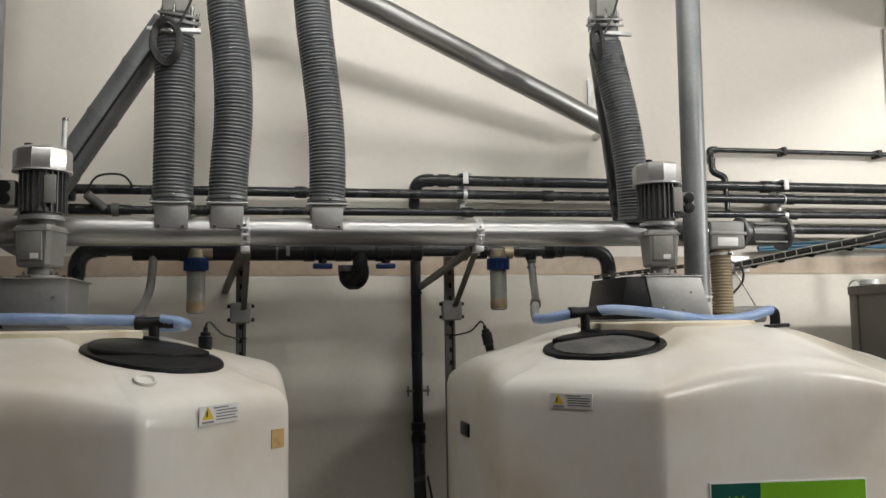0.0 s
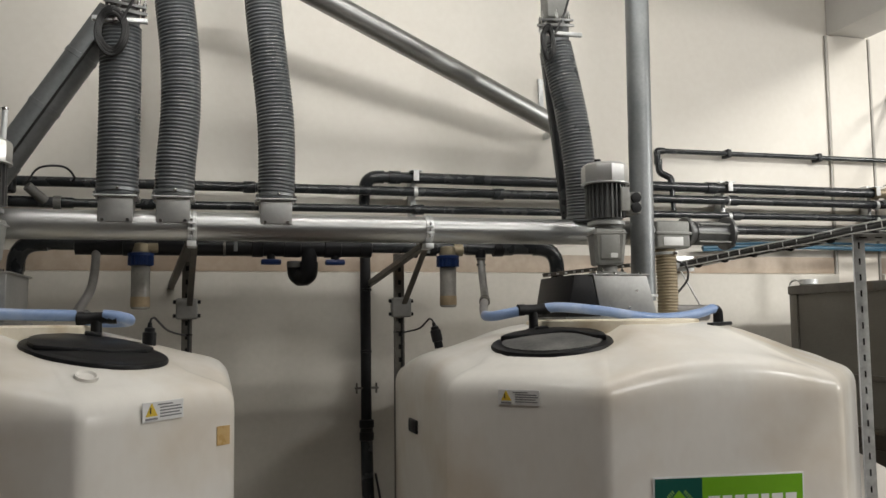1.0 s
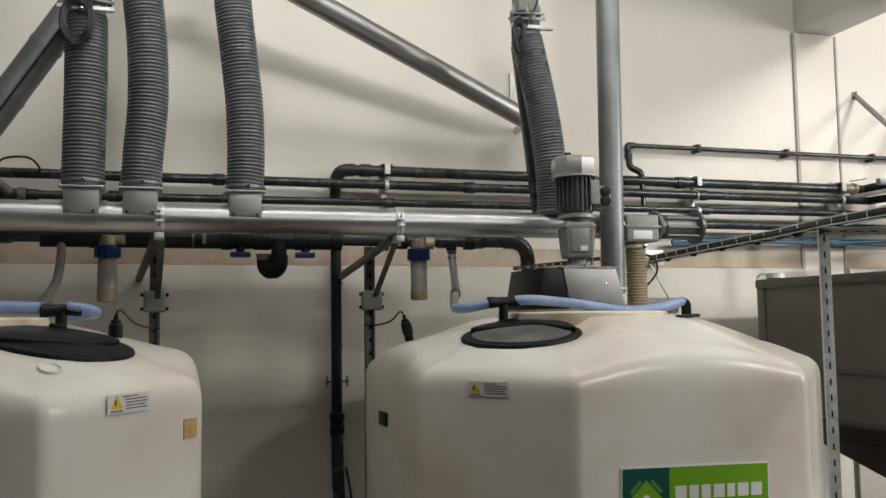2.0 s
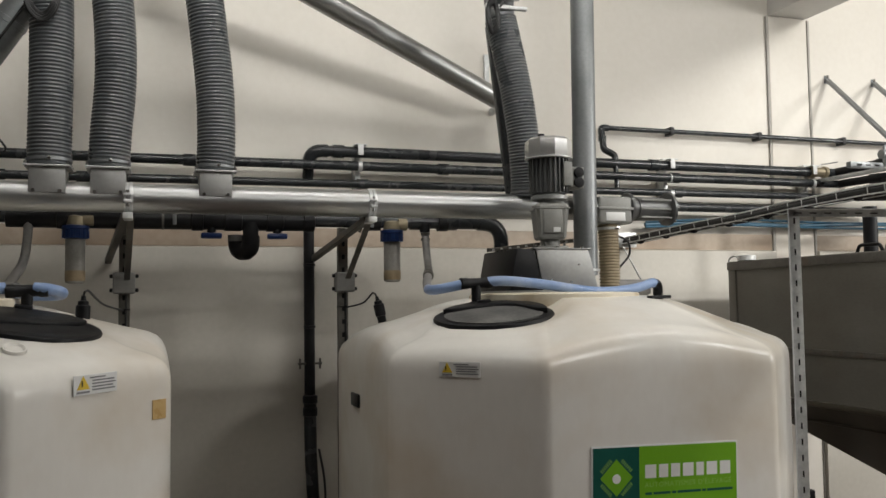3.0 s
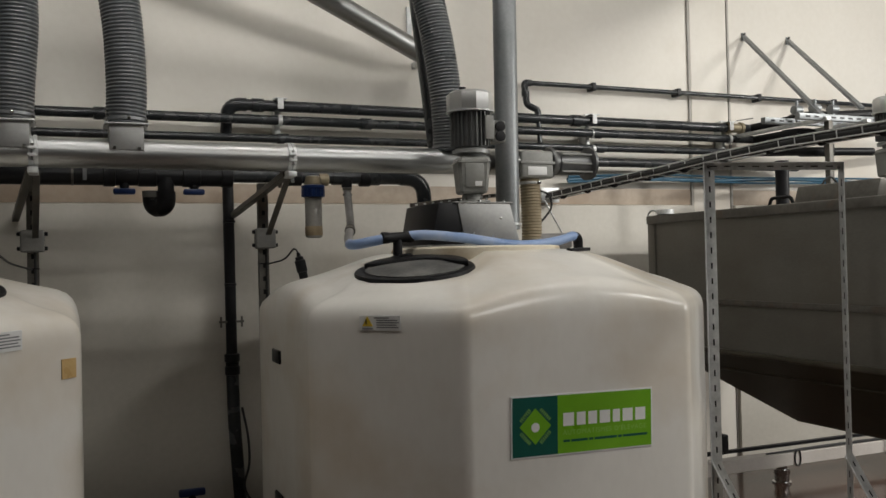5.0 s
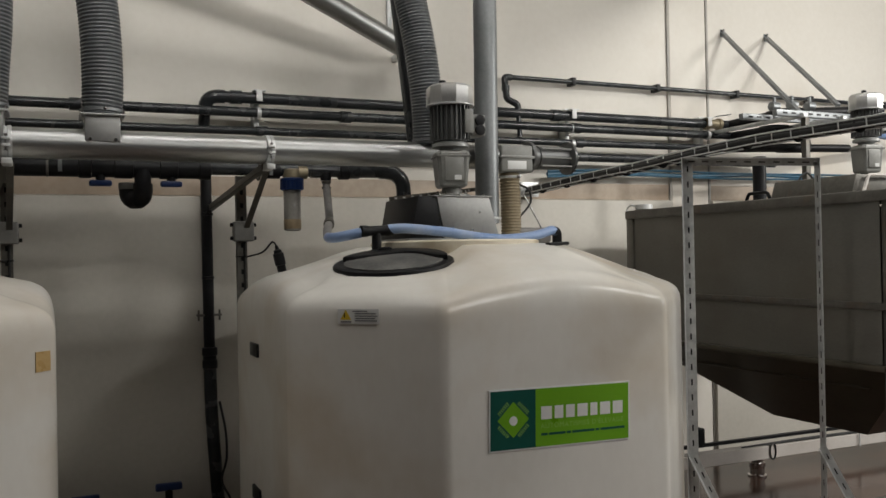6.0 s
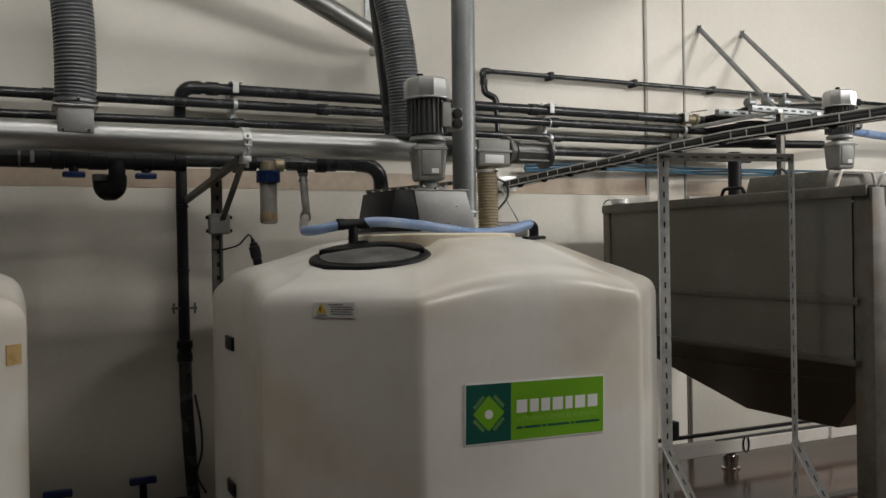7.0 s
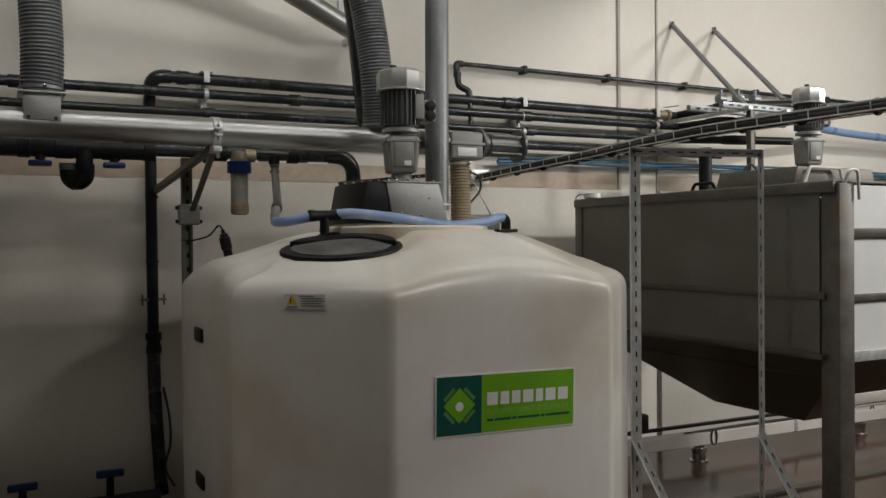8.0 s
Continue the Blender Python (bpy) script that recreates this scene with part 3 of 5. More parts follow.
def drop_head(x, y, z, lean, label):
    """Cast flange, shaft housing and looped black cable over a hose."""
    root = thing("flanged_gear", (x, y, z), label, "gear flange", "geared flanges over the hoses")
    part("spigot", bm_lathe([(0.076, -0.02), (0.076, 0.10)], (x, y, z), n=30), "zinc_dull", root)
    part("flange", bm_lathe([(0.045, 0.10), (0.098, 0.102), (0.098, 0.114), (0.05, 0.116), (0.05, 0.128), (0.092, 0.130), (0.092, 0.140), (0.045, 0.142)], (x, y, z), (lean, -0.30, 1), 32), "motor", root, "grey cast flange")
    part("neck", bm_box((x - 0.058, y - 0.055, z + 0.14), (x + 0.058, y + 0.055, z + 0.42), 0.012, 2), "gear", root, "grey square gear housing")
    for k in range(6):
        a = math.tau * k / 6 + 0.3
        part("bolt", bm_lathe([(0.008, 0.09), (0.008, 0.155), (0.004, 0.155), (0.004, 0.17)], (x + 0.080 * math.cos(a), y + 0.080 * math.sin(a), z), (lean, -0.1, 1), 8), "chrome", root)
    part("bracket", bm_box((x - 0.115, y - 0.10, z + 0.03), (x + 0.115, y - 0.075, z + 0.05), 0.003), "galv", root, "galvanised cross bracket")
    cx = x - 0.03 if lean > 0 else x - 0.085
    wide, tall = (0.72, 1.15) if lean > 0 else (0.36, 0.95)
    for rr, dz in ((0.082, 0), (0.074, 0.006), (0.089, -0.004), (0.080, 0.010), (0.068, 0.0)):
        loop = [(cx + rr * wide * math.sin(a), y - 0.118 - 0.008 * math.cos(3 * a), z - 0.02 + dz + rr * tall * math.cos(a)) for a in (math.tau * k / 28 for k in range(29))]
        part("cable_loop", bm_sweep(loop, 0.0095, 8), "rubber", root, "coiled black cable")
    part("stud", bm_lathe([(0.016, 0), (0.016, 0.006), (0.007, 0.008), (0.007, 0.016)], (cx + 0.015, y - 0.105, z + 0.032), (0, -1, 0), 14), "chrome", root, "bright washer and stud")
    part("cable_tail", bm_sweep(smooth_path([(cx + 0.04, y - 0.118, z + 0.03), (cx + 0.10, y - 0.12, z + 0.16), (cx + 0.13, y - 0.1, z + 0.3), (cx + 0.12, y - 0.05, z + 0.6)]), 0.006, 8), "rubber", root)
    return root


drop_head(-0.155, 3.98, 2.772, 0.12, "cast gear flange with looped cable beside an inclined tube")
drop_head(1.985, 4.14, 2.93, -0.05, "cast gear flange with looped cable over the curved hose")

# inclined auger tubes
t = thing("inclined_tube", (1.06, 4.5, 3.2), "bright galvanised auger tube sloping down to the wall", "tube", "inclined tubes")
A, B = Vector((0.21, 4.23, 3.376)), Vector((2.345, 4.91, 2.674))
part("tube", bm_rod(A, B, 0.062, 36), "steel", t)
part("end_cap", bm_lathe([(0.058, 0.0), (0.064, 0.001), (0.064, 0.012), (0.03, 0.014)], B, B - A, 32), "galv", t)
part("wall_lug", bm_box((B.x - 0.03, B.y + 0.03, B.z - 0.02), (B.x, WALL - 0.001, B.z + 0.02), 0.003), "galv", t)
part("end_bolt", bm_lathe([(0.014, 0), (0.014, 0.05), (0.02, 0.05), (0.02, 0.06)], B + Vector((-0.01, -0.03, -0.05)), (0, -0.2, -1), 8), "chrome", t)
t = thing("inclined_tube", (-0.5, 4.4, 2.6), "dull zinc auger tube rising from behind a motor", "tube", "inclined tubes")
A, B = Vector((-0.90, 4.25, 1.86)), Vector((-0.205, 4.12, 2.92))
part("tube", bm_rod(A, B, 0.072, 32), "zinc_dull", t)
for f in (0.34, 0.58, 0.80):
    c = A.lerp(B, f)
    part("joint_band", bm_lathe([(0.0725, -0.012), (0.0755, -0.011), (0.0755, 0.011), (0.0725, 0.012)], c, B - A, 32), "zinc_dull", t)
part("cable_run", bm_sweep([A.lerp(B, f) + Vector((0.022, -0.073, -0.012)) for f in (0.1, 0.4, 0.7, 0.97)], 0.006, 8), "rubber", t)
t = thing("inclined_tube", (2.0, 4.4, 2.4), "dark grey vertical drop tube behind the curved hose", "tube", "inclined tubes")
part("tube", bm_rod((2.10, 4.215, 1.955), (2.062, 4.40, 2.98), 0.055, 28), "pvc", t)

# vertical drop pipes
for x, lab in ((2.392, "grey zinc drop pipe standing over the yellowed tank"), (-0.935, "grey zinc drop pipe standing over the white tank")):
    t = thing("drop_pipe", (x, 3.99, 1.6), lab, "pipe", "vertical drop pipes")
    part("pipe", bm_rod((x - 0.012, 3.99, 1.58), (x + 0.01, 3.99, CEIL - 0.002), 0.061, 32), "zinc_dull", t)
    part("base_ring", bm_lathe([(0.061, 0), (0.072, 0.001), (0.072, 0.01), (0.061, 0.012)], (x - 0.012, 3.99, 1.60), n=32), "galv", t)

# ribbed outlet hose from the auger into the tank
t = thing("outlet_hose", (2.590, 4.12, 1.48), "stained beige ribbed outlet hose dropping into the tank", "hose")
part("hose_wall", corrugated([(2.590, E0.y, E0.z - 0.085), (2.590, E0.y - 0.01, 1.70), (2.585, E0.y - 0.02, 1.42)], 0.056, 0.016, 0.006, 26), "beige_hose", t, angle=80)
part("hose_clip", bm_lathe([(0.056, 0), (0.060, 0.001), (0.060, 0.014), (0.056, 0.015)], (2.590, E0.y, E0.z - 0.115), n=26), "galv", t)
part("clip_screw", bm_lathe([(0.010, 0), (0.010, 0.018), (0.004, 0.02)], (2.610, E0.y - 0.056, E0.z - 0.108), (0, -1, 0), 8), "chrome", t)
part("cable_loop", bm_sweep(smooth_path([(2.640, E0.y, 1.80), (2.710, E0.y, 1.77), (2.720, E0.y, 1.70), (2.660, E0.y, 1.63), (2.620, E0.y, 1.60)]), 0.006, 8), "rubber", t)
part("stay_wire", bm_rod((2.680, E0.y, 1.74), (2.800, E0.y + 0.02, 1.56), 0.005, 8), "galv", t)
part("stay_foot", bm_box((2.600, E0.y - 0.06, 1.475), (2.820, E0.y + 0.06, 1.56), 0.02, 3), "grey_hose", t)


# ---- geared motors on mixing boxes ----


def gear_motor(x, y, z, s, side, label, group="geared motors"):
    """z is the foot of the gearbox; side is where the terminal box sits."""
    root = thing("gear_motor", (x, y, z), label, "motor", group)
    turn = Matrix.Translation((x, y, z)) @ Matrix.Rotation(radians(-14), 4, "Z")
    gx = bmesh.new()
    rows = [(0.060, 0.066, 0.048), (0.068, 0.074, 0.058), (0.080, 0.084, 0.205), (0.074, 0.078, 0.218), (0.050, 0.052, 0.226)]
    rings = [[gx.verts.new(turn @ Vector((a * s * ex, b * s * ey, h))) for ex, ey in ((-0.8, -1), (0.8, -1), (1, -0.8), (1, 0.8), (0.8, 1), (-0.8, 1), (-1, 0.8), (-1, -0.8))] for a, b, h in rows]
    for p, q in zip(rings, rings[1:]):
        for k in range(8):
            gx.faces.new((p[k], p[(k + 1) % 8], q[(k + 1) % 8], q[k]))
    gx.faces.new(rings[0][::-1])
    gx.faces.new(rings[-1])
    gb = part("gearbox", gx, "gear", root, "grey painted gearbox", 25)
    part("cover_plate", bm_box((-0.046 * s, -0.086 * s, 0.075), (0.046 * s, -0.072 * s, 0.190), 0.004, 2, turn), "gear", gb)
    part("name_plate", bm_box((0.000, -0.0885 * s, 0.080), (0.034, -0.0855 * s, 0.102), 0.001, 1, turn), "white", gb, "small pale maker's plate")
    part("rib", bm_box((-0.083 * s, -0.086 * s, 0.192), (0.083 * s, 0.086 * s, 0.200), 0.002, 1, turn), "gear", gb)
    part("foot_flange", bm_lathe([(0.09 * s, 0), (0.09 * s, 0.014), (0.05, 0.018), (0.045, 0.055)], (x, y, z), n=24), "gear", root)
    for k in range(4):
        a = math.tau * (k + 0.5) / 4
        part("bolt", bm_lathe([(0.008, 0), (0.008, 0.012), (0.004, 0.012), (0.004, 0.02)], (x + 0.073 * math.cos(a) * s, y + 0.073 * math.sin(a) * s, z + 0.012), n=8), "chrome", root)
    part("motor_flange", bm_lathe([(0.05, 0.222), (0.056, 0.236), (0.090 * s, 0.242), (0.090 * s, 0.258), (0.070, 0.266), (0.070, 0.275)], (x, y, z), n=28), "motor", root)
    z0, z1 = z + 0.268, z + 0.452
    part("housing", bm_lathe([(0.074 * s, 0), (0.082 * s, 0.004), (0.082 * s, 0.180), (0.074 * s, 0.184)], (x, y, z0), n=32), "motor_dark", root, "dark finned motor housing")
    for k in range(26):
        a = math.tau * k / 26
        if abs(math.sin(a / 2 - (0 if side > 0 else math.pi / 2))) < 0.25:
            continue
        q = Matrix.Translation((x, y, 0)) @ Matrix.Rotation(a, 4, "Z")
        part("fin", bm_box((0.079 * s, -0.0022, z0 + 0.006), (0.099 * s, 0.0022, z1 - 0.006), 0, 1, q), "motor_dark", root)
    cw = part("fan_cowl", bm_lathe([(0.100 * s, 0), (0.111 * s, 0.001), (0.113 * s, 0.006), (0.115 * s, 0.070), (0.112 * s, 0.090), (0.098 * s, 0.102), (0.05, 0.106), (0.0, 0.106)], (x, y, z1 - 0.012), n=10), "cowl", root, "bright pressed metal fan cowl", 22)
    part("rim", bm_lathe([(0.112 * s, 0), (0.117 * s, 0.001), (0.117 * s, 0.007), (0.112 * s, 0.008)], (x, y, z1 - 0.012), n=28), "galv", cw)
    part("cowl_plug", bm_lathe([(0.016, 0), (0.016, 0.012), (0.010, 0.014)], (x - 0.05 * s, y - 0.03, z1 + 0.094), n=12), "black", cw)
    part("name_strip", bm_box((x + 0.030 * s, y - 0.108 * s, z0 + 0.035), (x + 0.075 * s, y - 0.094 * s, z0 + 0.150), 0.003), "gear", root, "flat grey rating plate boss")
    bx = x + side * 0.128 * s
    tb = part("terminal_box", bm_box((bx - 0.038, y - 0.055, z0 + 0.03), (bx + 0.038, y + 0.055, z0 + 0.135), 0.008, 2), "gear", root, "grey terminal box")
    for zz in (0.058, 0.106):
        part("cable_entry", bm_lathe([(0.024, 0), (0.026, 0.002), (0.026, 0.012), (0.017, 0.014)], (bx + side * 0.004, y - 0.055, z0 + zz), (0, -1, 0), 14), "black", tb, "black cable entry plug")
    return root


def mixing_box(x, y, z0, z1, foot, label):
    root = thing("mixing_box", (x, y, z0), label, "box", "sheet steel mixing boxes")
    bm = bm_prism([(x - 0.082, z0), (x + foot, z0), (x + 0.152, z1), (x - 0.120, z1)], y - 0.17, y + 0.26, "y", 0.004)
    part("hood", bm, "box_steel", root, "bent stainless sheet hood")
    # left side of the box: its shade is painted as black
    part("side_plate", bm_prism([(x - 0.250, z0), (x - 0.084, z0), (x - 0.122, z1), (x - 0.212, z1)], y - 0.165, y + 0.25, "y", 0.003), "black", root, "left side of the box, black for shade")
    part("top_flange", bm_box((x - 0.135, y - 0.178, z1 - 0.002), (x + 0.165, y + 0.265, z1 + 0.004), 0.0015), "box_steel", root, "folded top flange")
    part("foot_plate", bm_box((x - 0.27, y - 0.19, z0 - 0.010), (x + foot + 0.02, y + 0.28, z0), 0.002), "box_steel", root)
    for dx in (-0.10, 0.0, 0.13):
        part("bolt", bm_lathe([(0.008, 0), (0.008, 0.010), (0.004, 0.010)], (x + dx, y - 0.15, z1 + 0.003), n=8), "chrome", root)
    for dx, dz in ((-0.04, 0.05), (0.06, 0.04), (0.10, 0.12)):
        part("rivet", bm_lathe([(0.006, 0), (0.005, 0.004), (0.002, 0.005)], (x + dx, y - 0.169, z0 + dz), (0, -1, 0), 8), "chrome", root)
    return root


TOP = SHOULDER + 0.272 + 0.018
mixing_box(2.062, 3.82, TOP + 0.010, 1.694, 0.205, "sheet steel mixing box on the yellowed tank")
mixing_box(-0.672, 3.80, TOP + 0.010, 1.694, 0.150, "sheet steel mixing box on the white tank")
gear_motor(2.090, 3.805, 1.699, 1.0, 1, "grey geared motor with bright cowl over the yellowed tank")
gear_motor(-0.660, 3.79, 1.699, 1.0, -1, "grey geared motor with bright cowl over the white tank")
t = thing("standing_pin", (-0.62, 3.9, 2.2), "short bright steel pin beside the motor cowl", "pin")
part("pin", bm_rod((-0.607, 3.90, 2.19), (-0.600, 3.90, 2.39), 0.012, 10), "galv", t)
part("tip", bm_lathe([(0.014, 0), (0.014, 0.012), (0.004, 0.016)], (-0.600, 3.90, 2.388), n=10), "chrome", t)

# ---- pipes along the wall ----


def wall_pipe(name, points, r, material, label, group="dark wall pipes", bend=0.06, n=16, sleeves=()):
    root = thing(name, points[0], label, "pipe", group)
    line = bent(points, bend)
    part("pipe_run", bm_sweep(line, r, n), material, root)
    p = [Vector(q) for q in points]
    for i in range(1, len(p) - 1):
        a, b = (p[i - 1] - p[i]).normalized(), (p[i + 1] - p[i]).normalized()
        part("elbow", bm_sweep(bent([p[i] + a * (bend + 0.03), p[i], p[i] + b * (bend + 0.03)], bend), r + 0.006, n), material, root)
    for q, d in sleeves:
        part("coupling", bm_lathe([(r, -0.035), (r + 0.007, -0.033), (r + 0.007, 0.033), (r, 0.035)], q, d, n), material, root)
    return root


WY = 5.0
XX = (1, 0, 0)
wall_pipe("wall_pipe", [(-3.0, WY, 2.262), (5.0, WY, 2.268)], 0.028, "pvc", "dark grey plastic pipe along the wall", sleeves=[((0.45, WY, 2.264), XX), ((1.95, WY, 2.265), XX), ((3.60, WY, 2.267), XX)])
wall_pipe("wall_pipe", [(-0.48, WY, 2.150), (5.0, WY, 2.172)], 0.024, "pvc", "thin dark grey plastic pipe along the wall", sleeves=[((-0.32, WY, 2.151), XX), ((-0.10, WY, 2.152), XX), ((1.44, WY, 2.158), XX), ((3.62, WY, 2.166), XX)])
wall_pipe("wall_pipe", [(1.130, WY + 0.10, 2.20), (1.130, WY + 0.02, 2.352), (5.0, WY + 0.02, 2.352)], 0.033, "pvc", "dark grey pipe turning down behind the others", bend=0.075, sleeves=[((1.30, WY + 0.02, 2.352), XX), ((3.45, WY + 0.02, 2.352), XX)])
wall_pipe("wall_pipe", [(2.15, WY, 2.070), (5.4, WY, 2.070)], 0.030, "pvc", "dark grey pipe low on the wall behind the drive", sleeves=[((3.36, WY, 2.07), XX), ((4.5, WY, 2.07), XX)])
t = wall_pipe("wall_pipe", [(3.160, WY, 2.19), (3.160, WY + 0.02, 2.41), (3.100, WY + 0.06, 2.45), (3.100, WY + 0.09, 2.604), (8.0, WY + 0.09, 2.608)], 0.0165, "pvc", "slim dark pipe high on the wall with clips", bend=0.022)
for x in (3.643, 4.37, 5.125, 5.90, 6.75, 7.5):
    part("pipe_clip", bm_box((x - 0.016, WY + 0.07, 2.578), (x + 0.016, WALL - 0.002, 2.634), 0.005), "black", t, "black wall clip")
for x, z in ((3.10, 2.525), (3.158, 2.36)):
    part("union", bm_lathe([(0.018, -0.02), (0.027, -0.018), (0.027, 0.018), (0.018, 0.02)], (x, WY + 0.075, z), n=14), "pvc", t)
# slotted brackets that carry the wall pipes
for x in (-1.2, 1.425, 3.570, 4.75):
    t = thing("pipe_bracket", (x, WALL, 2.1), "galvanised bracket holding the wall pipes", "bracket", "pipe brackets")
    part("strip", bm_box((x - 0.016, WY + 0.062, 2.05), (x + 0.016, WALL - 0.001, 2.41), 0.003), "galv", t)
    part("front_plate", bm_box((x - 0.017, WY - 0.036, 2.328), (x + 0.017, WY - 0.031, 2.392), 0.002), "white", t, "pale galvanised front plate")
    part("top_lug", bm_box((x - 0.030, WY - 0.036, 2.388), (x + 0.040, WY + 0.07, 2.394), 0.002), "galv", t)
    for z, r in ((2.265, 0.030), (2.160, 0.026)):
        part("pipe_ring", bm_lathe([(r, -0.012), (r + 0.003, -0.011), (r + 0.003, 0.011), (r, 0.012)], (x, WY, z), XX, 20), "galv", t)
        part("ring_stem", bm_rod((x, WY + r, z), (x, WY + 0.075, z), 0.006, 8), "galv", t)
t = thing("valve_fitting", (-0.62, WY, 2.15), "grey slanted valve fitting at the pipe end", "valve")
part("body", bm_rod((-0.48, WY, 2.150), (-0.80, WY - 0.02, 2.150), 0.030, 16), "pvc", t)
part("branch", bm_rod((-0.62, WY - 0.02, 2.155), (-0.70, WY - 0.08, 2.225), 0.026, 14), "jbox", t)
part("collar", bm_lathe([(0.03, 0), (0.038, 0.002), (0.038, 0.04), (0.03, 0.042)], (-0.54, WY, 2.150), (-1, 0, 0), 18), "jbox", t)
part("cable", bm_sweep(smooth_path([(-0.70, WY - 0.08, 2.24), (-0.64, WY - 0.1, 2.32), (-0.52, WY - 0.1, 2.33), (-0.47, WY - 0.06, 2.28), (-0.5, WY, 2.262)]), 0.006, 8), "rubber", t)
part("solenoid", bm_box((-0.86, WY - 0.12, 2.19), (-0.76, WY - 0.02, 2.31), 0.014, 3), "black", t)

# ---- water manifold under the auger ----
MY = 4.5
man = wall_pipe("water_manifold", [(-0.66, MY, 1.44), (-0.66, MY, 1.888), (2.12, MY, 1.888), (2.12, MY, 1.44)], 0.036, "pvc", "dark plastic water manifold running under the auger pipe", "", 0.11, 18, [((x, MY, 1.888), XX) for x in (-0.35, 0.02, 0.42, 0.98, 1.62, 1.82)])
part("thick_section", bm_lathe([(0.036, 0), (0.050, 0.004), (0.050, 1.46), (0.036, 1.464)], (-0.40, MY, 1.880), XX, 20), "black", man)
for x in (0.30, 0.47, 1.02, 1.30):
    part("cable_tie", bm_lathe([(0.050, 0), (0.053, 0.001), (0.053, 0.010), (0.050, 0.011)], (x, MY, 1.880), XX, 16), "post", man)
for x, r, w in ((-0.18, 0.056, 0.07), (0.44, 0.058, 0.06), (0.60, 0.057, 0.09), (0.81, 0.057, 0.09), (1.00, 0.056, 0.06), (1.34, 0.044, 0.08), (1.74, 0.043, 0.06)):
    part("socket", bm_lathe([(r - 0.012, 0), (r, 0.004), (r, w - 0.004), (r - 0.012, w)], (x, MY, 1.882), XX, 18), "black", man)
for x in (0.36, 1.36):
    part("hanger", bm_box((x - 0.009, MY - 0.062, 1.85), (x + 0.009, MY - 0.057, 1.99), 0.001), "zinc_dull", man, "thin steel hanger strap")
t = wall_pipe("drain_elbow", [(0.733, MY - 0.015, 1.87), (0.733, MY - 0.015, 1.725), (0.672, MY + 0.06, 1.725), (0.672, MY + 0.06, 1.80)], 0.040, "black", "black plastic return bend hanging from the manifold", "", 0.045, 18)
part("open_mouth", bm_lathe([(0.036, 0), (0.048, 0.002), (0.048, 0.034), (0.036, 0.036)], (0.672, MY + 0.06, 1.775), (0, 0, 1), 18), "jbox", t, "grey collar of the bend")
for x in (0.539, 0.868):
    t = thing("ball_valve", (x, MY, 1.83), "black valve with a blue butterfly handle under the manifold", "valve", "blue handled valves")
    part("stem", bm_lathe([(0.018, 0), (0.022, 0.002), (0.022, 0.03), (0.012, 0.034), (0.012, 0.06)], (x, MY - 0.01, 1.846), (0, 0, -1), 14), "black", t)
    part("handle", bm_box((x - 0.052, MY - 0.034, 1.786), (x + 0.052, MY + 0.012, 1.816), 0.010, 2), "blue", t, "blue butterfly handle")


def water_filter(x, label):
    t = thing("water_filter", (x, MY, 1.565), label, "filter", "cartridge water filters")
    part("head", bm_lathe([(0.030, 0), (0.046, 0.004), (0.046, 0.052), (0.03, 0.058)], (x, MY - 0.02, 1.832), n=24), "brass", t, "brass-coloured filter head")
    part("side_fitting", bm_lathe([(0.026, 0), (0.034, 0.003), (0.034, 0.05), (0.026, 0.054)], (x + 0.03, MY - 0.02, 1.872), XX, 16), "brass", t)
    cap = part("cap", bm_lathe([(0.046, 0), (0.058, 0.003), (0.058, 0.045), (0.062, 0.048), (0.062, 0.062), (0.04, 0.068)], (x, MY - 0.02, 1.776), n=32), "blue", t, "blue screw cap")
    for k in range(16):
        a = math.tau * k / 16
        part("grip", bm_rod((x + 0.058 * math.cos(a), MY - 0.02 + 0.058 * math.sin(a), 1.780), (x + 0.058 * math.cos(a), MY - 0.02 + 0.058 * math.sin(a), 1.820), 0.004, 6), "blue", cap)
    part("bowl", bm_lathe([(0.030, 0), (0.042, 0.004), (0.044, 0.015), (0.0455, 0.215), (0.042, 0.22)], (x, MY - 0.02, 1.562), n=28), "bowl", t, "cloudy plastic filter bowl")
    part("sediment", bm_lathe([(0.0445, 0), (0.0458, 0.002), (0.0462, 0.045), (0.045, 0.05)], (x, MY - 0.02, 1.574), n=28), "sludge", t, "brown sediment line")
    return t


water_filter(-0.093, "blue capped water filter with cloudy bowl above the white tank")
water_filter(1.478, "blue capped water filter with cloudy bowl beside the yellowed tank")


def soft_hose(name, points, r, material, label, group, n=14):
    t = thing(name, points[0], label, "hose", group)
    part("hose_run", bm_sweep(smooth_path(points, 0.015), r, n), material, t)
    return t


t = soft_hose("water_hose", [(-0.300, MY - 0.02, 1.86), (-0.302, MY - 0.02, 1.78), (-0.315, MY - 0.06, 1.66), (-0.335, MY - 0.3, 1.56), (-0.30, 3.9, 1.53), (-0.235, 3.64, 1.528)], 0.021, "grey_hose", "grey soft water hose coming down from the manifold", "grey water hoses")
t = soft_hose("water_hose", [(1.664, MY - 0.02, 1.86), (1.664, MY - 0.03, 1.80), (1.650, MY - 0.10, 1.70), (1.594, MY - 0.30, 1.612), (1.515, 3.98, 1.545), (1.465, 3.80, 1.512)], 0.021, "grey_hose", "grey soft water hose looping to the yellowed tank", "grey water hoses")
for z in (1.815, 1.785):
    part("hose_clip", bm_lathe([(0.022, 0), (0.026, 0.001), (0.026, 0.012), (0.022, 0.013)], (1.664, MY - 0.028, z), (0, 0, 1), 14), "post", t)
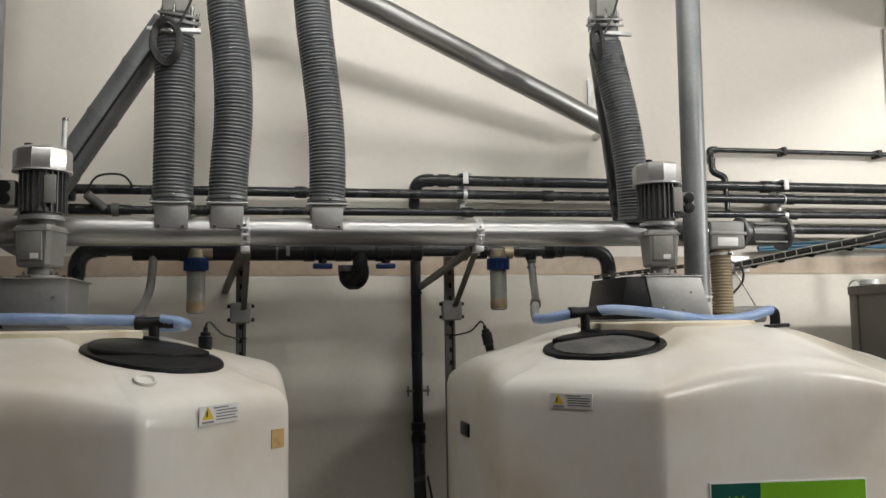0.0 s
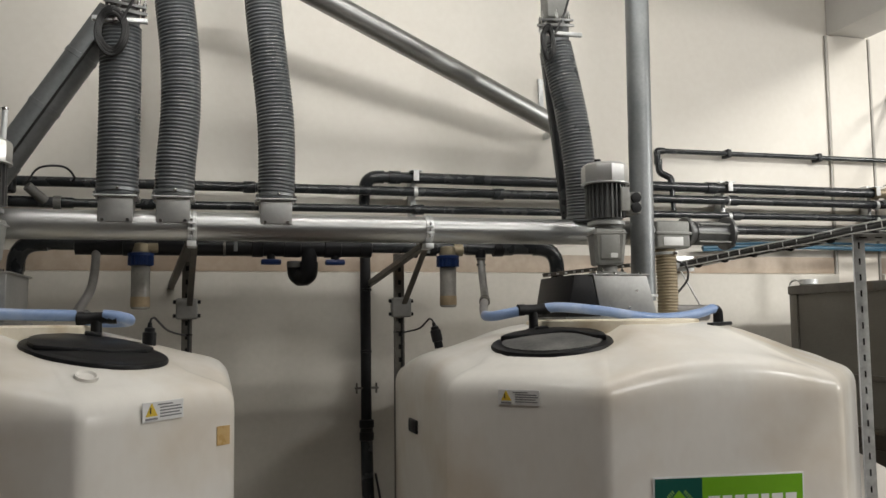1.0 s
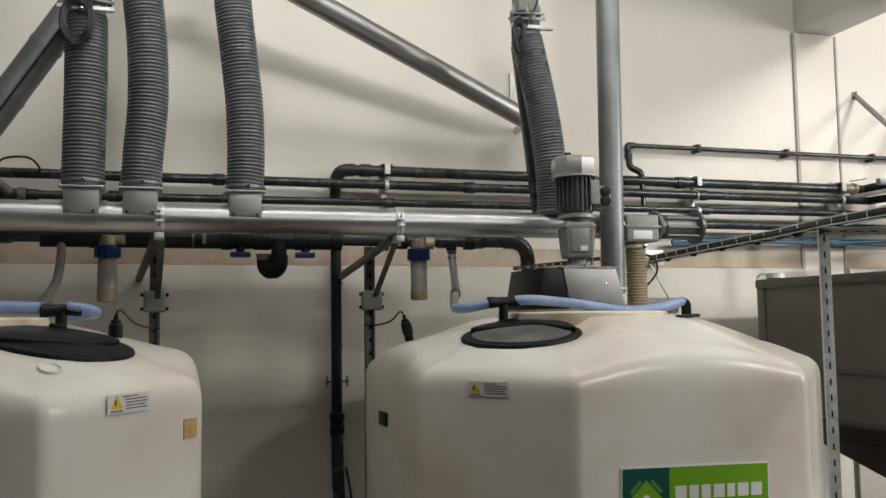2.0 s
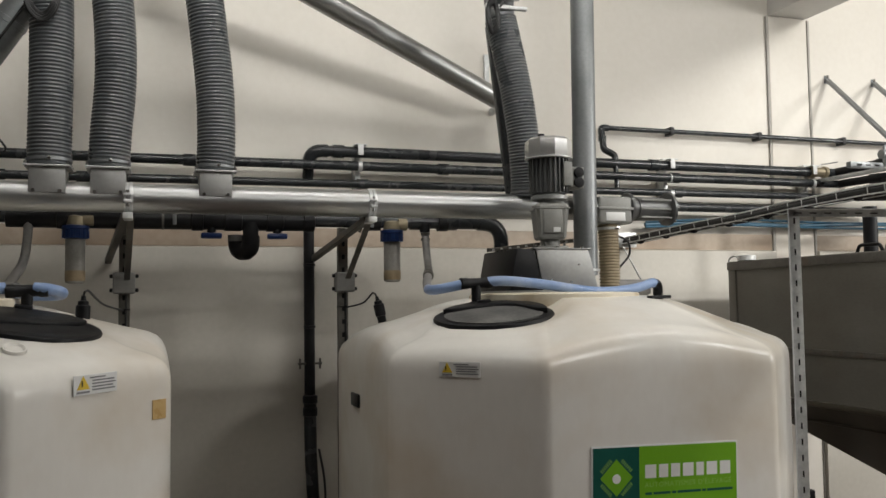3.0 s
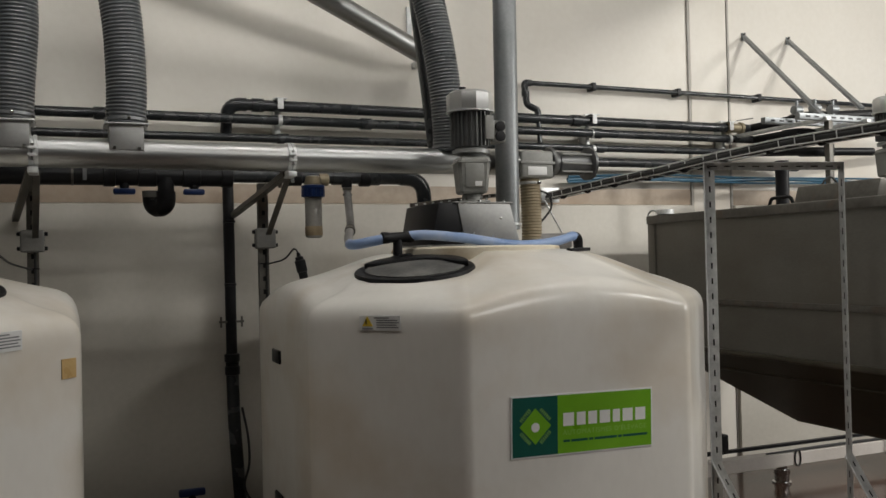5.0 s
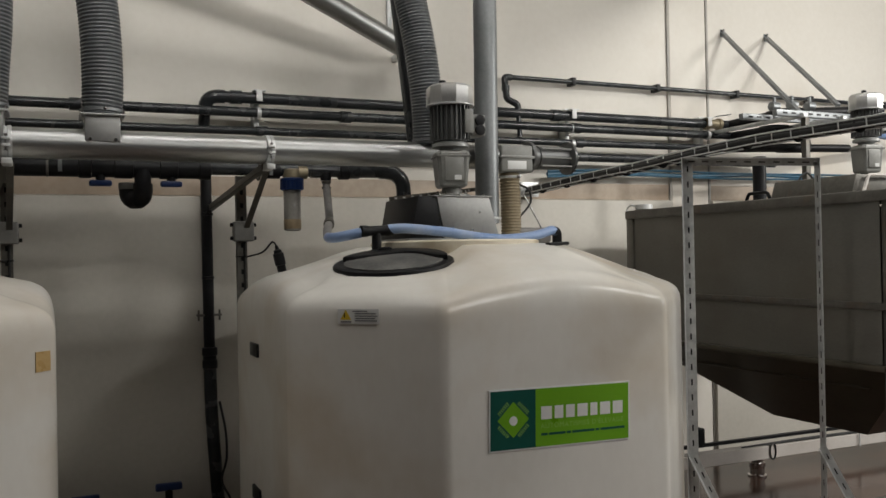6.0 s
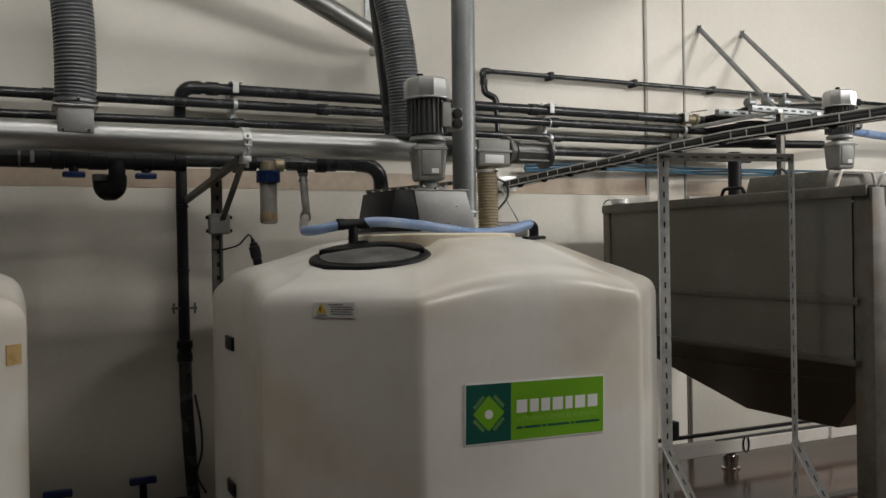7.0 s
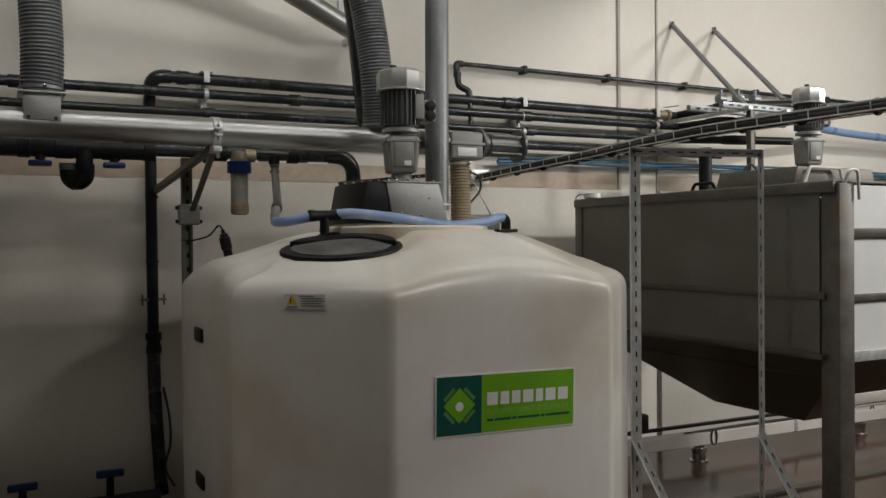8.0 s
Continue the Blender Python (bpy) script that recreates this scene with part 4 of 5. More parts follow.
part("coupling", bm_lathe([(0.020, 0), (0.029, 0.002), (0.029, 0.045), (0.022, 0.048)], (1.664, MY - 0.02, 1.83), (0, 0, 1), 14), "black", t)
part("brown_joint", bm_lathe([(0.022, 0), (0.027, 0.002), (0.027, 0.04), (0.022, 0.042)], (1.560, 4.10, 1.580), (0.28, 0.82, 0.3), 14), "post", t, "stained joint in the hose")


def tee(x, y, z, zt, label):
    t = thing("hose_tee", (x, y, zt), label, "fitting", "black hose tees")
    part("run", bm_lathe([(0.018, -0.075), (0.026, -0.073), (0.026, -0.045), (0.023, -0.040), (0.023, 0.040), (0.026, 0.045), (0.026, 0.073), (0.018, 0.075)], (x, y, z), (1, 0.05, 0.03), 18), "black", t)
    part("stem", bm_lathe([(0.030, 0), (0.030, 0.014), (0.021, 0.018), (0.021, z - zt)], (x, y, zt), n=18), "black", t)
    return t


tee(1.624, 3.60, 1.534, 1.435, "black tee joining the blue hose to the yellowed tank")
tee(-0.190, 3.60, 1.515, 1.43, "black tee joining the blue hose to the white tank")
t = soft_hose("blue_hose", [(1.68, 3.60, 1.540), (1.76, 3.58, 1.543), (1.93, 3.56, 1.527), (2.08, 3.55, 1.504), (2.20, 3.56, 1.492), (2.34, 3.59, 1.495), (2.47, 3.62, 1.512), (2.55, 3.64, 1.532), (2.575, 3.65, 1.525)], 0.0225, "blue_hose", "pale blue hose lying across the yellowed tank top", "blue hoses", 18)
part("end_elbow", bm_sweep(bent([(2.560, 3.645, 1.530), (2.590, 3.655, 1.525), (2.592, 3.655, 1.40)], 0.02), 0.024, 16), "black", t, "black hose elbow")
t = soft_hose("blue_hose", [(1.57, 3.60, 1.530), (1.51, 3.62, 1.518), (1.462, 3.66, 1.508), (1.450, 3.73, 1.508), (1.465, 3.80, 1.512)], 0.0225, "blue_hose", "short pale blue hose tail beside the tank lid", "blue hoses", 18)
t = soft_hose("blue_hose", [(-0.265, 3.60, 1.525), (-0.40, 3.57, 1.528), (-0.65, 3.54, 1.536), (-0.95, 3.56, 1.536), (-1.25, 3.6, 1.52)], 0.0225, "blue_hose", "pale blue hose lying across the white tank top", "blue hoses", 18)
t = soft_hose("blue_hose", [(-0.165, 3.60, 1.525), (-0.115, 3.60, 1.520), (-0.075, 3.66, 1.508), (-0.10, 3.74, 1.50), (-0.20, 3.76, 1.50), (-0.25, 3.66, 1.505)], 0.0225, "blue_hose", "short pale blue hose loop beside the black lid", "blue hoses", 18)

# ---- brackets that carry the auger ----
for x, cl, lab in ((0.125, 0.155, "weathered steel post with junction box near the white tank"), (1.238, 1.255, "weathered steel post with junction box near the yellowed tank")):
    py = 4.62
    t = thing("pipe_stand", (x, py, FLOOR), lab, "post", "pipe stands")
    bm = bm_box((x - 0.026, py - 0.012, FLOOR), (x + 0.026, py - 0.007, 1.86))
    bm_box((x - 0.026, py - 0.007, FLOOR), (x - 0.021, py + 0.028, 1.86), bm=bm)
    bm_box((x + 0.021, py - 0.007, FLOOR), (x + 0.026, py + 0.028, 1.86), bm=bm)
    part("channel", bm, "post", t)
    for k in range(9):
        part("slot_plug", bm_box((x - 0.008, py - 0.0135, 1.20 + k * 0.07), (x + 0.008, py - 0.0115, 1.225 + k * 0.07)), "black", t)
    c = on_pipe(cl)
    part("arm", bm_bar((x, py - 0.01, 1.82), (cl, c.y - 0.01, c.z - PR - 0.012), 0.030, 0.028), "post", t)
    part("stay", bm_bar((x + 0.012, py - 0.03, 1.56), (cl + 0.01, c.y + 0.06, c.z - PR - 0.015), 0.030, 0.010), "post", t)
    part("cross_arm", bm_bar((cl - 0.01, c.y + 0.02, c.z - PR - 0.010), (x - 0.10, WALL - 0.05, 1.70), 0.034, 0.030), "post", t)
    part("saddle", bm_box((cl - 0.02, c.y - PR, c.z - PR - 0.03), (cl + 0.02, c.y + PR, c.z - PR - 0.004), 0.004), "galv", t)
    jb = part("junction_box", bm_box((x - 0.053, py - 0.075, 1.512), (x + 0.053, py - 0.013, 1.618), 0.010, 3), "jbox", t, "grey plastic junction box")
    for dx in (-0.058, 0.058):
        for dz in (1.53, 1.60):
            part("gland", bm_lathe([(0.010, 0), (0.010, 0.014), (0.006, 0.016)], (x + math.copysign(0.052, dx), py - 0.045, dz), (dx, 0, 0), 10), "black", jb)
    part("cable", bm_rod((x + 0.014, py - 0.02, FLOOR), (x + 0.010, py - 0.02, 1.515), 0.006, 8), "rubber", t)
    part("tie", bm_box((x - 0.029, py - 0.03, 1.43), (x + 0.029, py + 0.03, 1.436)), "black", t)

# black riser on the wall
t = thing("riser_pipe", (1.128, 5.02, FLOOR), "black plastic riser pipe with union fixed to the wall", "pipe")
part("upper_pipe", bm_rod((1.126, 5.02, 0.84), (1.122, 5.02, 1.90), 0.031, 20), "black", t)
part("union_nut", bm_lathe([(0.031, 0), (0.042, 0.006), (0.042, 0.05), (0.037, 0.055), (0.037, 0.075), (0.043, 0.08), (0.043, 0.12), (0.031, 0.126)], (1.127, 5.02, 0.80), n=20), "black", t)
part("lower_pipe", bm_sweep(smooth_path([(1.127, 5.02, 0.82), (1.130, 5.01, 0.55), (1.145, 5.0, 0.25), (1.16, 5.0, 0.02)]), 0.036, 18), "pvc", t, "grey lower length of the riser")
part("clamp_plate", bm_box((1.058, 5.0, 1.100), (1.196, 5.03, 1.112), 0.002), "post", t)
for dx in (-0.058, 0.058):
    part("clamp_bolt", bm_rod((1.127 + dx, 5.015, 1.075), (1.127 + dx, 5.015, 1.135), 0.006, 8), "post", t)
for z in (1.31, 1.67):
    part("band", bm_lathe([(0.031, 0), (0.035, 0.001), (0.035, 0.014), (0.031, 0.015)], (1.125, 5.02, z), n=20), "black", t)
part("side_wire", bm_sweep(smooth_path([(1.17, 4.98, 0.62), (1.20, 4.98, 0.45), (1.20, 4.96, 0.3), (1.17, 4.95, 0.18), (1.21, 4.9, 0.08)]), 0.007, 8), "rubber", t)

# level probes with their cables
for x, y, z, px, lab in ((1.345, 4.20, 1.375, 1.255, "black level probe standing on the yellowed tank"), (0.005, 3.60, 1.385, 0.120, "black level probe standing on the white tank beside its lid")):
    t = thing("level_probe", (x, y, z), lab, "sensor", "level probes")
    tilt = (-0.22 if x > 1 else 0.03, 0, 1)
    part("body", bm_lathe([(0.022, -0.02), (0.022, 0.012), (0.027, 0.014), (0.027, 0.070), (0.020, 0.075), (0.020, 0.088), (0.010, 0.092), (0.008, 0.110)], (x, y, z), tilt, 16), "black", t)
    tip = Vector((x, y, z)) + Vector(tilt).normalized() * 0.108
    part("cable", bm_sweep(smooth_path([tip, tip + Vector((-0.012 if x > 1 else 0.012, 0.03, 0.022)), tip.lerp(Vector((px, 4.58, 1.42)), 0.45) + Vector((0, 0, 0.0)), Vector((px, 4.59, 1.43))]), 0.0045, 8), "rubber", t)

# blue-handled valves low by the wall
for x, y in ((0.455, 4.80), (0.873, 4.86)):
    t = thing("floor_valve", (x, y, FLOOR), "dark pipe valve with blue handle near the floor", "valve", "floor valves")
    part("pipe", bm_rod((x - 0.25, y, 0.04), (x + 0.25, y, 0.04), 0.05, 18), "black", t)
    part("foot", bm_box((x - 0.05, y - 0.05, FLOOR), (x + 0.05, y + 0.05, 0.0), 0.006), "black", t)
    part("stem", bm_rod((x, y, 0.06), (x, y, 0.20), 0.02, 12), "black", t)
    part("handle", bm_box((x - 0.07, y - 0.02, 0.185), (x + 0.07, y + 0.02, 0.225), 0.010, 2), "blue", t, "blue plastic handle")

# ---- weigh hopper on its beam ----
HX0, HX1, HY0, HY1 = 3.78, 4.90, 2.70, 4.68
HZT, HSEAM, HLIP = 1.685, 1.150, 0.862
hop = thing("weigh_hopper", (4.34, 3.69, FLOOR), "grey stainless steel hopper with tapered bottom standing on posts", "hopper")
wl = 0.004
part("side_panel", bm_box((HX0, HY0 + 0.085, HLIP), (HX0 + wl, HY1 - 0.02, HZT - 0.02)), "inox_dark", hop, "dull stainless side panel")
part("side_panel", bm_box((HX1 - wl, HY0 + 0.02, HLIP), (HX1, HY1 - 0.02, HZT - 0.02)), "inox_dark", hop)
# light on the front end is put into its white colour; back end stays dark
part("end_panel", bm_box((HX0 + 0.01, HY0 + 0.004, HLIP), (HX1 - 0.01, HY0 + 0.008, HZT - 0.02)), "white", hop, "steel end panel, white for the light falling on it")
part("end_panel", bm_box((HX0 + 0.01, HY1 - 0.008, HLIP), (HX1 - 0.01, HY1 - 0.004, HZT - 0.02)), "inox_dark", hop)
part("top_sheet", bm_box((HX0 - 0.004, HY0, HZT - 0.012), (HX1 + 0.004, HY1, HZT), 0.003), "inox_dark", hop, "flat steel lid sheet")
part("top_rail", bm_box((HX0 - 0.02, HY0 - 0.004, HZT - 0.055), (HX0 - 0.001, HY1 + 0.004, HZT - 0.004), 0.004), "post", hop, "folded top rail")
part("seam_rail", bm_box((HX0 - 0.014, HY0 + 0.05, HSEAM - 0.022), (HX0 - 0.001, HY1 - 0.05, HSEAM + 0.012), 0.004), "post", hop, "dark horizontal stiffener")
part("lip_rail", bm_box((HX0 - 0.030, HY0 + 0.05, HLIP - 0.018), (HX0 + 0.006, HY1 - 0.05, HLIP + 0.012), 0.006), "dark_steel", hop, "folded lower lip")
# tapered bottom: two sloping sides and sloping ends
bx, by0, by1, bz = 4.30, 3.25, 3.90, 0.425
bm = bmesh.new()
top = [bm.verts.new(p) for p in ((HX0 + 0.005, HY0 + 0.03, HLIP), (HX1 - 0.005, HY0 + 0.03, HLIP), (HX1 - 0.005, HY1 - 0.03, HLIP), (HX0 + 0.005, HY1 - 0.03, HLIP))]
mid = [bm.verts.new(p) for p in ((HX0 + 0.20, HY0 + 0.22, 0.66), (HX1 - 0.20, HY0 + 0.22, 0.66), (HX1 - 0.20, HY1 - 0.36, 0.66), (HX0 + 0.20, HY1 - 0.36, 0.66))]
bot = [bm.verts.new(p) for p in ((bx - 0.07, by0, bz), (bx + 0.09, by0, bz), (bx + 0.09, by1, bz), (bx - 0.07, by1, bz))]
for a, b in ((top, mid), (mid, bot)):
    for k in range(4):
        bm.faces.new((a[k], a[(k + 1) % 4], b[(k + 1) % 4], b[k]))
bm.faces.new(bot)
part("tapered_bottom", bm, "dark_steel", hop, "dark sloping bottom sheets", 20)
part("bottom_rib", bm_bar((HX0 + 0.13, HY0 + 0.25, 0.735), (HX0 + 0.13, HY1 - 0.2, 0.735), 0.02, 0.012), "dark_steel", hop)
for x, y in ((HX0 + 0.056, HY0 + 0.03), (HX1 - 0.026, HY0 + 0.03), (HX0 + 0.026, HY1 - 0.03), (HX1 - 0.026, HY1 - 0.03)):
    e = 0.052 if y < 3.5 else 0.036
    part("post", bm_box((x - e, y - e, HLIP if x > 4.5 and y > 3.5 else FLOOR), (x + e, y + e, HZT - 0.014), 0.006), "inox_dark" if y > 3.5 else "post", hop, "square steel corner post")
for z, hgt, mt in ((1.44, 0.045, "post"), (1.135, 0.035, "post"), (0.86, 0.05, "galv"), (0.66, 0.05, "white_beam")):
    part("end_rib", bm_box((HX0 + 0.06, HY0 - 0.012, z - hgt / 2), (HX1 - 0.06, HY0 + 0.003, z + hgt / 2), 0.004), mt, hop, "horizontal end rib")
# fittings on top of the hopper
part("grip", bm_sweep(bent([(3.90, 3.74, HZT), (3.90, 3.72, HZT + 0.045), (3.90, 3.58, HZT + 0.045), (3.90, 3.56, HZT)], 0.02), 0.010, 10), "black", hop, "black lid grip")
part("u_hook", bm_sweep(bent([(HX0 + 0.05, HY0 - 0.01, HZT - 0.02), (HX0 + 0.06, HY0 - 0.03, HZT + 0.05), (HX0 + 0.12, HY0 - 0.03, HZT + 0.05), (HX0 + 0.13, HY0 - 0.03, HZT - 0.09)], 0.03), 0.008, 10), "galv", hop, "bent steel hook")
part("hinge_ring", bm_lathe([(0.05, 0), (0.055, 0.002), (0.055, 0.03), (0.05, 0.032)], (3.82, HY1 - 0.12, HZT + 0.004), n=18), "galv", hop)
part("corner_loop", bm_sweep([(HX0 + 0.02, HY1 - 0.02 - 0.055 * math.cos(a), HZT + 0.035 * math.sin(a)) for a in (math.pi * k / 10 for k in range(11))], 0.006, 8), "galv", hop)
part("lid_boss", bm_lathe([(0.07, 0), (0.07, 0.016), (0.05, 0.02)], (4.26, 4.0, HZT), n=24), "black", hop)
part("feed_pipe", bm_rod((4.26, 4.0, HZT), (4.26, 4.0, 1.98), 0.040, 20), "black", hop, "black feed pipe")
part("air_hose", bm_sweep(smooth_path([(4.28, 3.72, HZT + 0.01), (4.25, 3.70, HZT + 0.10), (4.30, 3.68, HZT + 0.17), (4.38, 3.68, HZT + 0.10), (4.38, 3.68, HZT)]), 0.006, 8), "rubber", hop)
part("gear_guard", bm_prism([(3.84, HZT), (4.46, HZT), (4.43, HZT + 0.09), (3.87, HZT + 0.09)], 2.98, 3.50, "y", 0.006), "post", hop, "dark sheet guard under the motor")
part("guard_frame", bm_sweep(bent([(3.885, 2.955, HZT), (3.925, 2.955, HZT + 0.085), (4.145, 2.955, HZT + 0.085), (4.175, 2.955, HZT)], 0.012), 0.008, 8), "white_beam", hop, "white bent guard bar")
gear_motor(4.335, 3.30, HZT + 0.092, 1.0, 1, "grey geared motor with bright cowl on the steel hopper").scale = (0.76, 0.76, 0.86)

# weighing beam along the wall side, on load cell feet
t = thing("weigh_beam", (4.6, 4.25, FLOOR), "white painted box beam on load cell feet", "beam")
part("beam", bm_bar((3.35, 4.44, 0.060), (7.2, 4.40, 0.045), 0.09, 0.085, 0.004), "white_beam", t)
part("cable_duct", bm_bar((3.35, 4.50, 0.135), (7.0, 4.46, 0.120), 0.03, 0.022), "black", t, "dark cable duct behind the beam")
for x in (4.60, 6.25):
    ft = part("load_cell", bm_lathe([(0.062, 0), (0.062, 0.010), (0.048, 0.014), (0.046, 0.055), (0.052, 0.060), (0.052, 0.090), (0.036, 0.094), (0.036, 0.118)], (x, 4.42, FLOOR), n=20), "chrome", t, "chrome load cell foot")
    part("cable_loop", bm_sweep([(x + 0.10 + 0.025 * math.cos(a), 4.375, 0.06 + 0.055 * math.sin(a)) for a in (math.tau * k / 18 for k in range(19))], 0.005, 8), "rubber", ft)
part("strap", bm_sweep([(5.5, 4.36, 0.01), (5.5, 4.36, 0.11), (5.5, 4.48, 0.12)], 0.006, 6), "galv", t)
part("stop_block", bm_box((4.14, 4.46, 0.13), (4.20, 4.52, 0.25), 0.01), "black", t)
for k in range(3):
    part("cable", bm_sweep(smooth_path([(4.45 + 0.02 * k, 4.40, 0.108), (4.9, 4.395 + 0.012 * k, 0.106), (5.3, 4.39 + 0.014 * k, 0.104), (5.75, 4.385 + 0.01 * k, 0.102)]), 0.006, 6), "rubber", t)
t = thing("floor_channel", (5.0, 3.6, FLOOR), "dark steel channel lying on the wet floor", "channel")
part("channel", bm_box((2.9, 3.60, FLOOR), (7.5, 3.66, FLOOR + 0.02), 0.003), "post", t)


# ---- slotted angle frame that carries the cable tray ----
def angle_bar(a, b, leg, thick, inward, parent, name, slots=0.0):
    """An L-section from a to b; inward is the direction of its second leg."""
    a, b = Vector(a), Vector(b)
    d = (b - a).normalized()
    u = Vector(inward) - d * Vector(inward).dot(d)
    u.normalize()
    w = d.cross(u).normalized()
    if w.y > 0:
        w = -w
    L = (b - a).length
    bm = bmesh.new()
    for p, q in ((u, w), (w, u)):
        m = Matrix((p, d, q)).transposed().to_4x4()
        m.translation = a
        bm_box((0, 0, -thick / 2), (leg, L, thick / 2), 0, 1, m, bm)
    ob = part(name, bm, "galv", parent)
    if slots:
        m = Matrix((u, d, w)).transposed().to_4x4()
        m.translation = a
        k = 0.03
        while k < L - 0.05:
            part("slot", bm_box((leg * 0.42, k, -thick), (leg * 0.58, k + 0.030, thick), 0, 1, m), "black", ob)
            k += slots
    return ob


fr = thing("slotted_frame", (3.4, 3.2, FLOOR), "galvanised slotted angle frame standing between tank and hopper", "frame")
PA, PB = Vector((3.165, 3.40, 0)), Vector((3.60, 2.955, 0))
along = (PB - PA).normalized()
front = Vector((-along.y, along.x, 0))
if front.y > 0:
    front = -front
TA, TB = 1.876, 1.838
angle_bar(PA + Vector((0, 0, FLOOR)), PA + Vector((0, 0, TA)), 0.048, 0.003, along, fr, "upright", 0.075)
angle_bar(PB + Vector((0, 0, FLOOR)), PB + Vector((0, 0, TB)), 0.024, 0.003, -along, fr, "upright", 0.075)
angle_bar(PA + Vector((0, 0, TA)), PB + Vector((0, 0, TB)), 0.034, 0.003, (0, 0, -1), fr, "top_rail", 0.065)
angle_bar(PA + Vector((0, 0, 0.42)) + front * 0.01, PA + along * 0.25 + Vector((0, 0, FLOOR)) + front * 0.01, 0.036, 0.003, along, fr, "brace", 0.075)
angle_bar(PB - along * 0.03 + Vector((0, 0, 0.48)) + front * 0.01, PB + along * 0.26 + Vector((0, 0, FLOOR)) + front * 0.01, 0.036, 0.003, along, fr, "brace", 0.075)
for p, z in ((PA + along * 0.02, TA - 0.02), (PB - along * 0.02, TB - 0.02)):
    part("bolt", bm_lathe([(0.009, 0), (0.009, 0.008), (0.005, 0.008), (0.005, 0.014)], p + front * 0.004 + Vector((0, 0, z)), front, 8), "chrome", fr)

# ---- wire cable tray over the frame ----
tr = thing("cable_tray", (3.25, 3.3, 1.89), "wire cable tray with black cables resting on the slotted frame", "cable tray")
TR = [(3.27, 5.08, 1.822), (3.25, 4.36, 1.848), (3.25, 3.80, 1.864), (3.25, 3.45, 1.884), (3.25, 2.95, 1.896), (3.25, 1.70, 1.884)]
for dx, dz in ((-0.045, 0.0), (0.045, 0.0), (-0.05, 0.036), (0.05, 0.036)):
    part("long_wire", bm_sweep([(x + dx, y, z + dz) for x, y, z in TR], 0.0035, 6), "galv", tr)
path = smooth_path(TR, 0.06)
for i in range(2, len(path) - 1, 2):
    x, y, z = path[i]
    part("cross_wire", bm_sweep([(x - 0.05, y, z + 0.036), (x - 0.045, y, z), (x + 0.045, y, z), (x + 0.05, y, z + 0.036)], 0.003, 6), "galv", tr)
for k, (dx, r) in enumerate(((-0.028, 0.015), (0.004, 0.016), (0.032, 0.012), (-0.010, 0.013))):
    pts = [(x + dx + 0.008 * math.sin(3 * y + k), y, z + 0.013 + (0.018 if k == 3 else 0) + 0.004 * math.sin(5 * y + 2 * k)) for x, y, z in path]
    part("cable", bm_sweep(pts, r, 10), "rubber", tr, "thick black cable")
for i in range(3, len(path) - 1, 5):
    x, y, z = path[i]
    part("cable_tie", bm_lathe([(0.032, 0), (0.034, 0.001), (0.034, 0.008), (0.032, 0.009)], (x, y, z + 0.016), (0, 1, 0), 14), "black", tr)
part("wall_plate", bm_box((3.20, 5.07, 1.80), (3.34, WALL - 0.046, 1.90), 0.004), "galv", tr)
t = thing("perforated_strip", (2.3, 4.4, 1.70), "dark perforated metal strip behind the mixing box", "strip")
part("strip", bm_bar((2.02, 4.46, 1.735), (2.60, 4.46, 1.80), 0.02, 0.022), "post", t)
for k in range(11):
    part("hole", bm_box((2.045 + k * 0.050, 4.448, 1.733 + k * 0.0056), (2.060 + k * 0.050, 4.4495, 1.742 + k * 0.0056)), "galv", t)

# ---- pipe cluster above the hopper ----
for a, b in (((5.047, 5.14, 3.08), (4.815, 4.2, 2.316)), ((5.492, 5.14, 3.083), (5.176, 4.2, 2.378))):
    t = thing("strut_bar", a, "galvanised strut bar bracing the pipe rack to the wall", "strut", "wall struts")
    part("bar", bm_bar(a, b, 0.034, 0.022), "zinc_dull", t)
    part("wall_foot", bm_box((a[0] - 0.02, WALL - 0.008, a[2] - 0.03), (a[0] + 0.02, WALL - 0.001, a[2] + 0.03), 0.003), "zinc_dull", t)
    part("bolt", bm_lathe([(0.011, 0), (0.011, 0.012), (0.006, 0.016)], (a[0], WALL - 0.008, a[2] + 0.022), (0, -1, 0), 8), "chrome", t)
rk = thing("pipe_rack", (4.9, 4.25, 2.3), "galvanised channel rack with valves carrying black pipes", "pipe rack")
for y, z in ((4.2, 2.30), (4.5, 2.32)):
    bm = bm_box((4.60, y - 0.02, z - 0.02), (5.35, y + 0.02, z + 0.02), 0.002)
    part("channel", bm, "zinc_dull", rk)
    for k in range(9):
        part("slot", bm_box((4.65 + k * 0.075, y - 0.0215, z - 0.006), (4.69 + k * 0.075, y - 0.0195, z + 0.006)), "black", rk)
part("cross_rail", bm_box((4.80, 4.15, 2.275), (4.84, WALL - 0.046, 2.30), 0.002), "galv", rk)
part("upright", bm_box((4.85, 4.18, HZT), (4.885, 4.22, 2.28), 0.002), "post", rk)
part("cross_rail", bm_box((5.16, 4.15, 2.275), (5.20, WALL - 0.046, 2.30), 0.002), "galv", rk)
wall_pipe("wall_pipe", [(4.98, WY + 0.02, 2.352), (5.05, 4.55, 2.37), (5.9, 4.45, 2.42)], 0.036, "black", "black pipe leaving the wall over the rack", bend=0.10)
wall_pipe("wall_pipe", [(4.98, WY, 2.268), (5.02, 4.62, 2.27), (5.6, 4.55, 2.27)], 0.028, "black", "black pipe turning off the wall under the rack", bend=0.08)
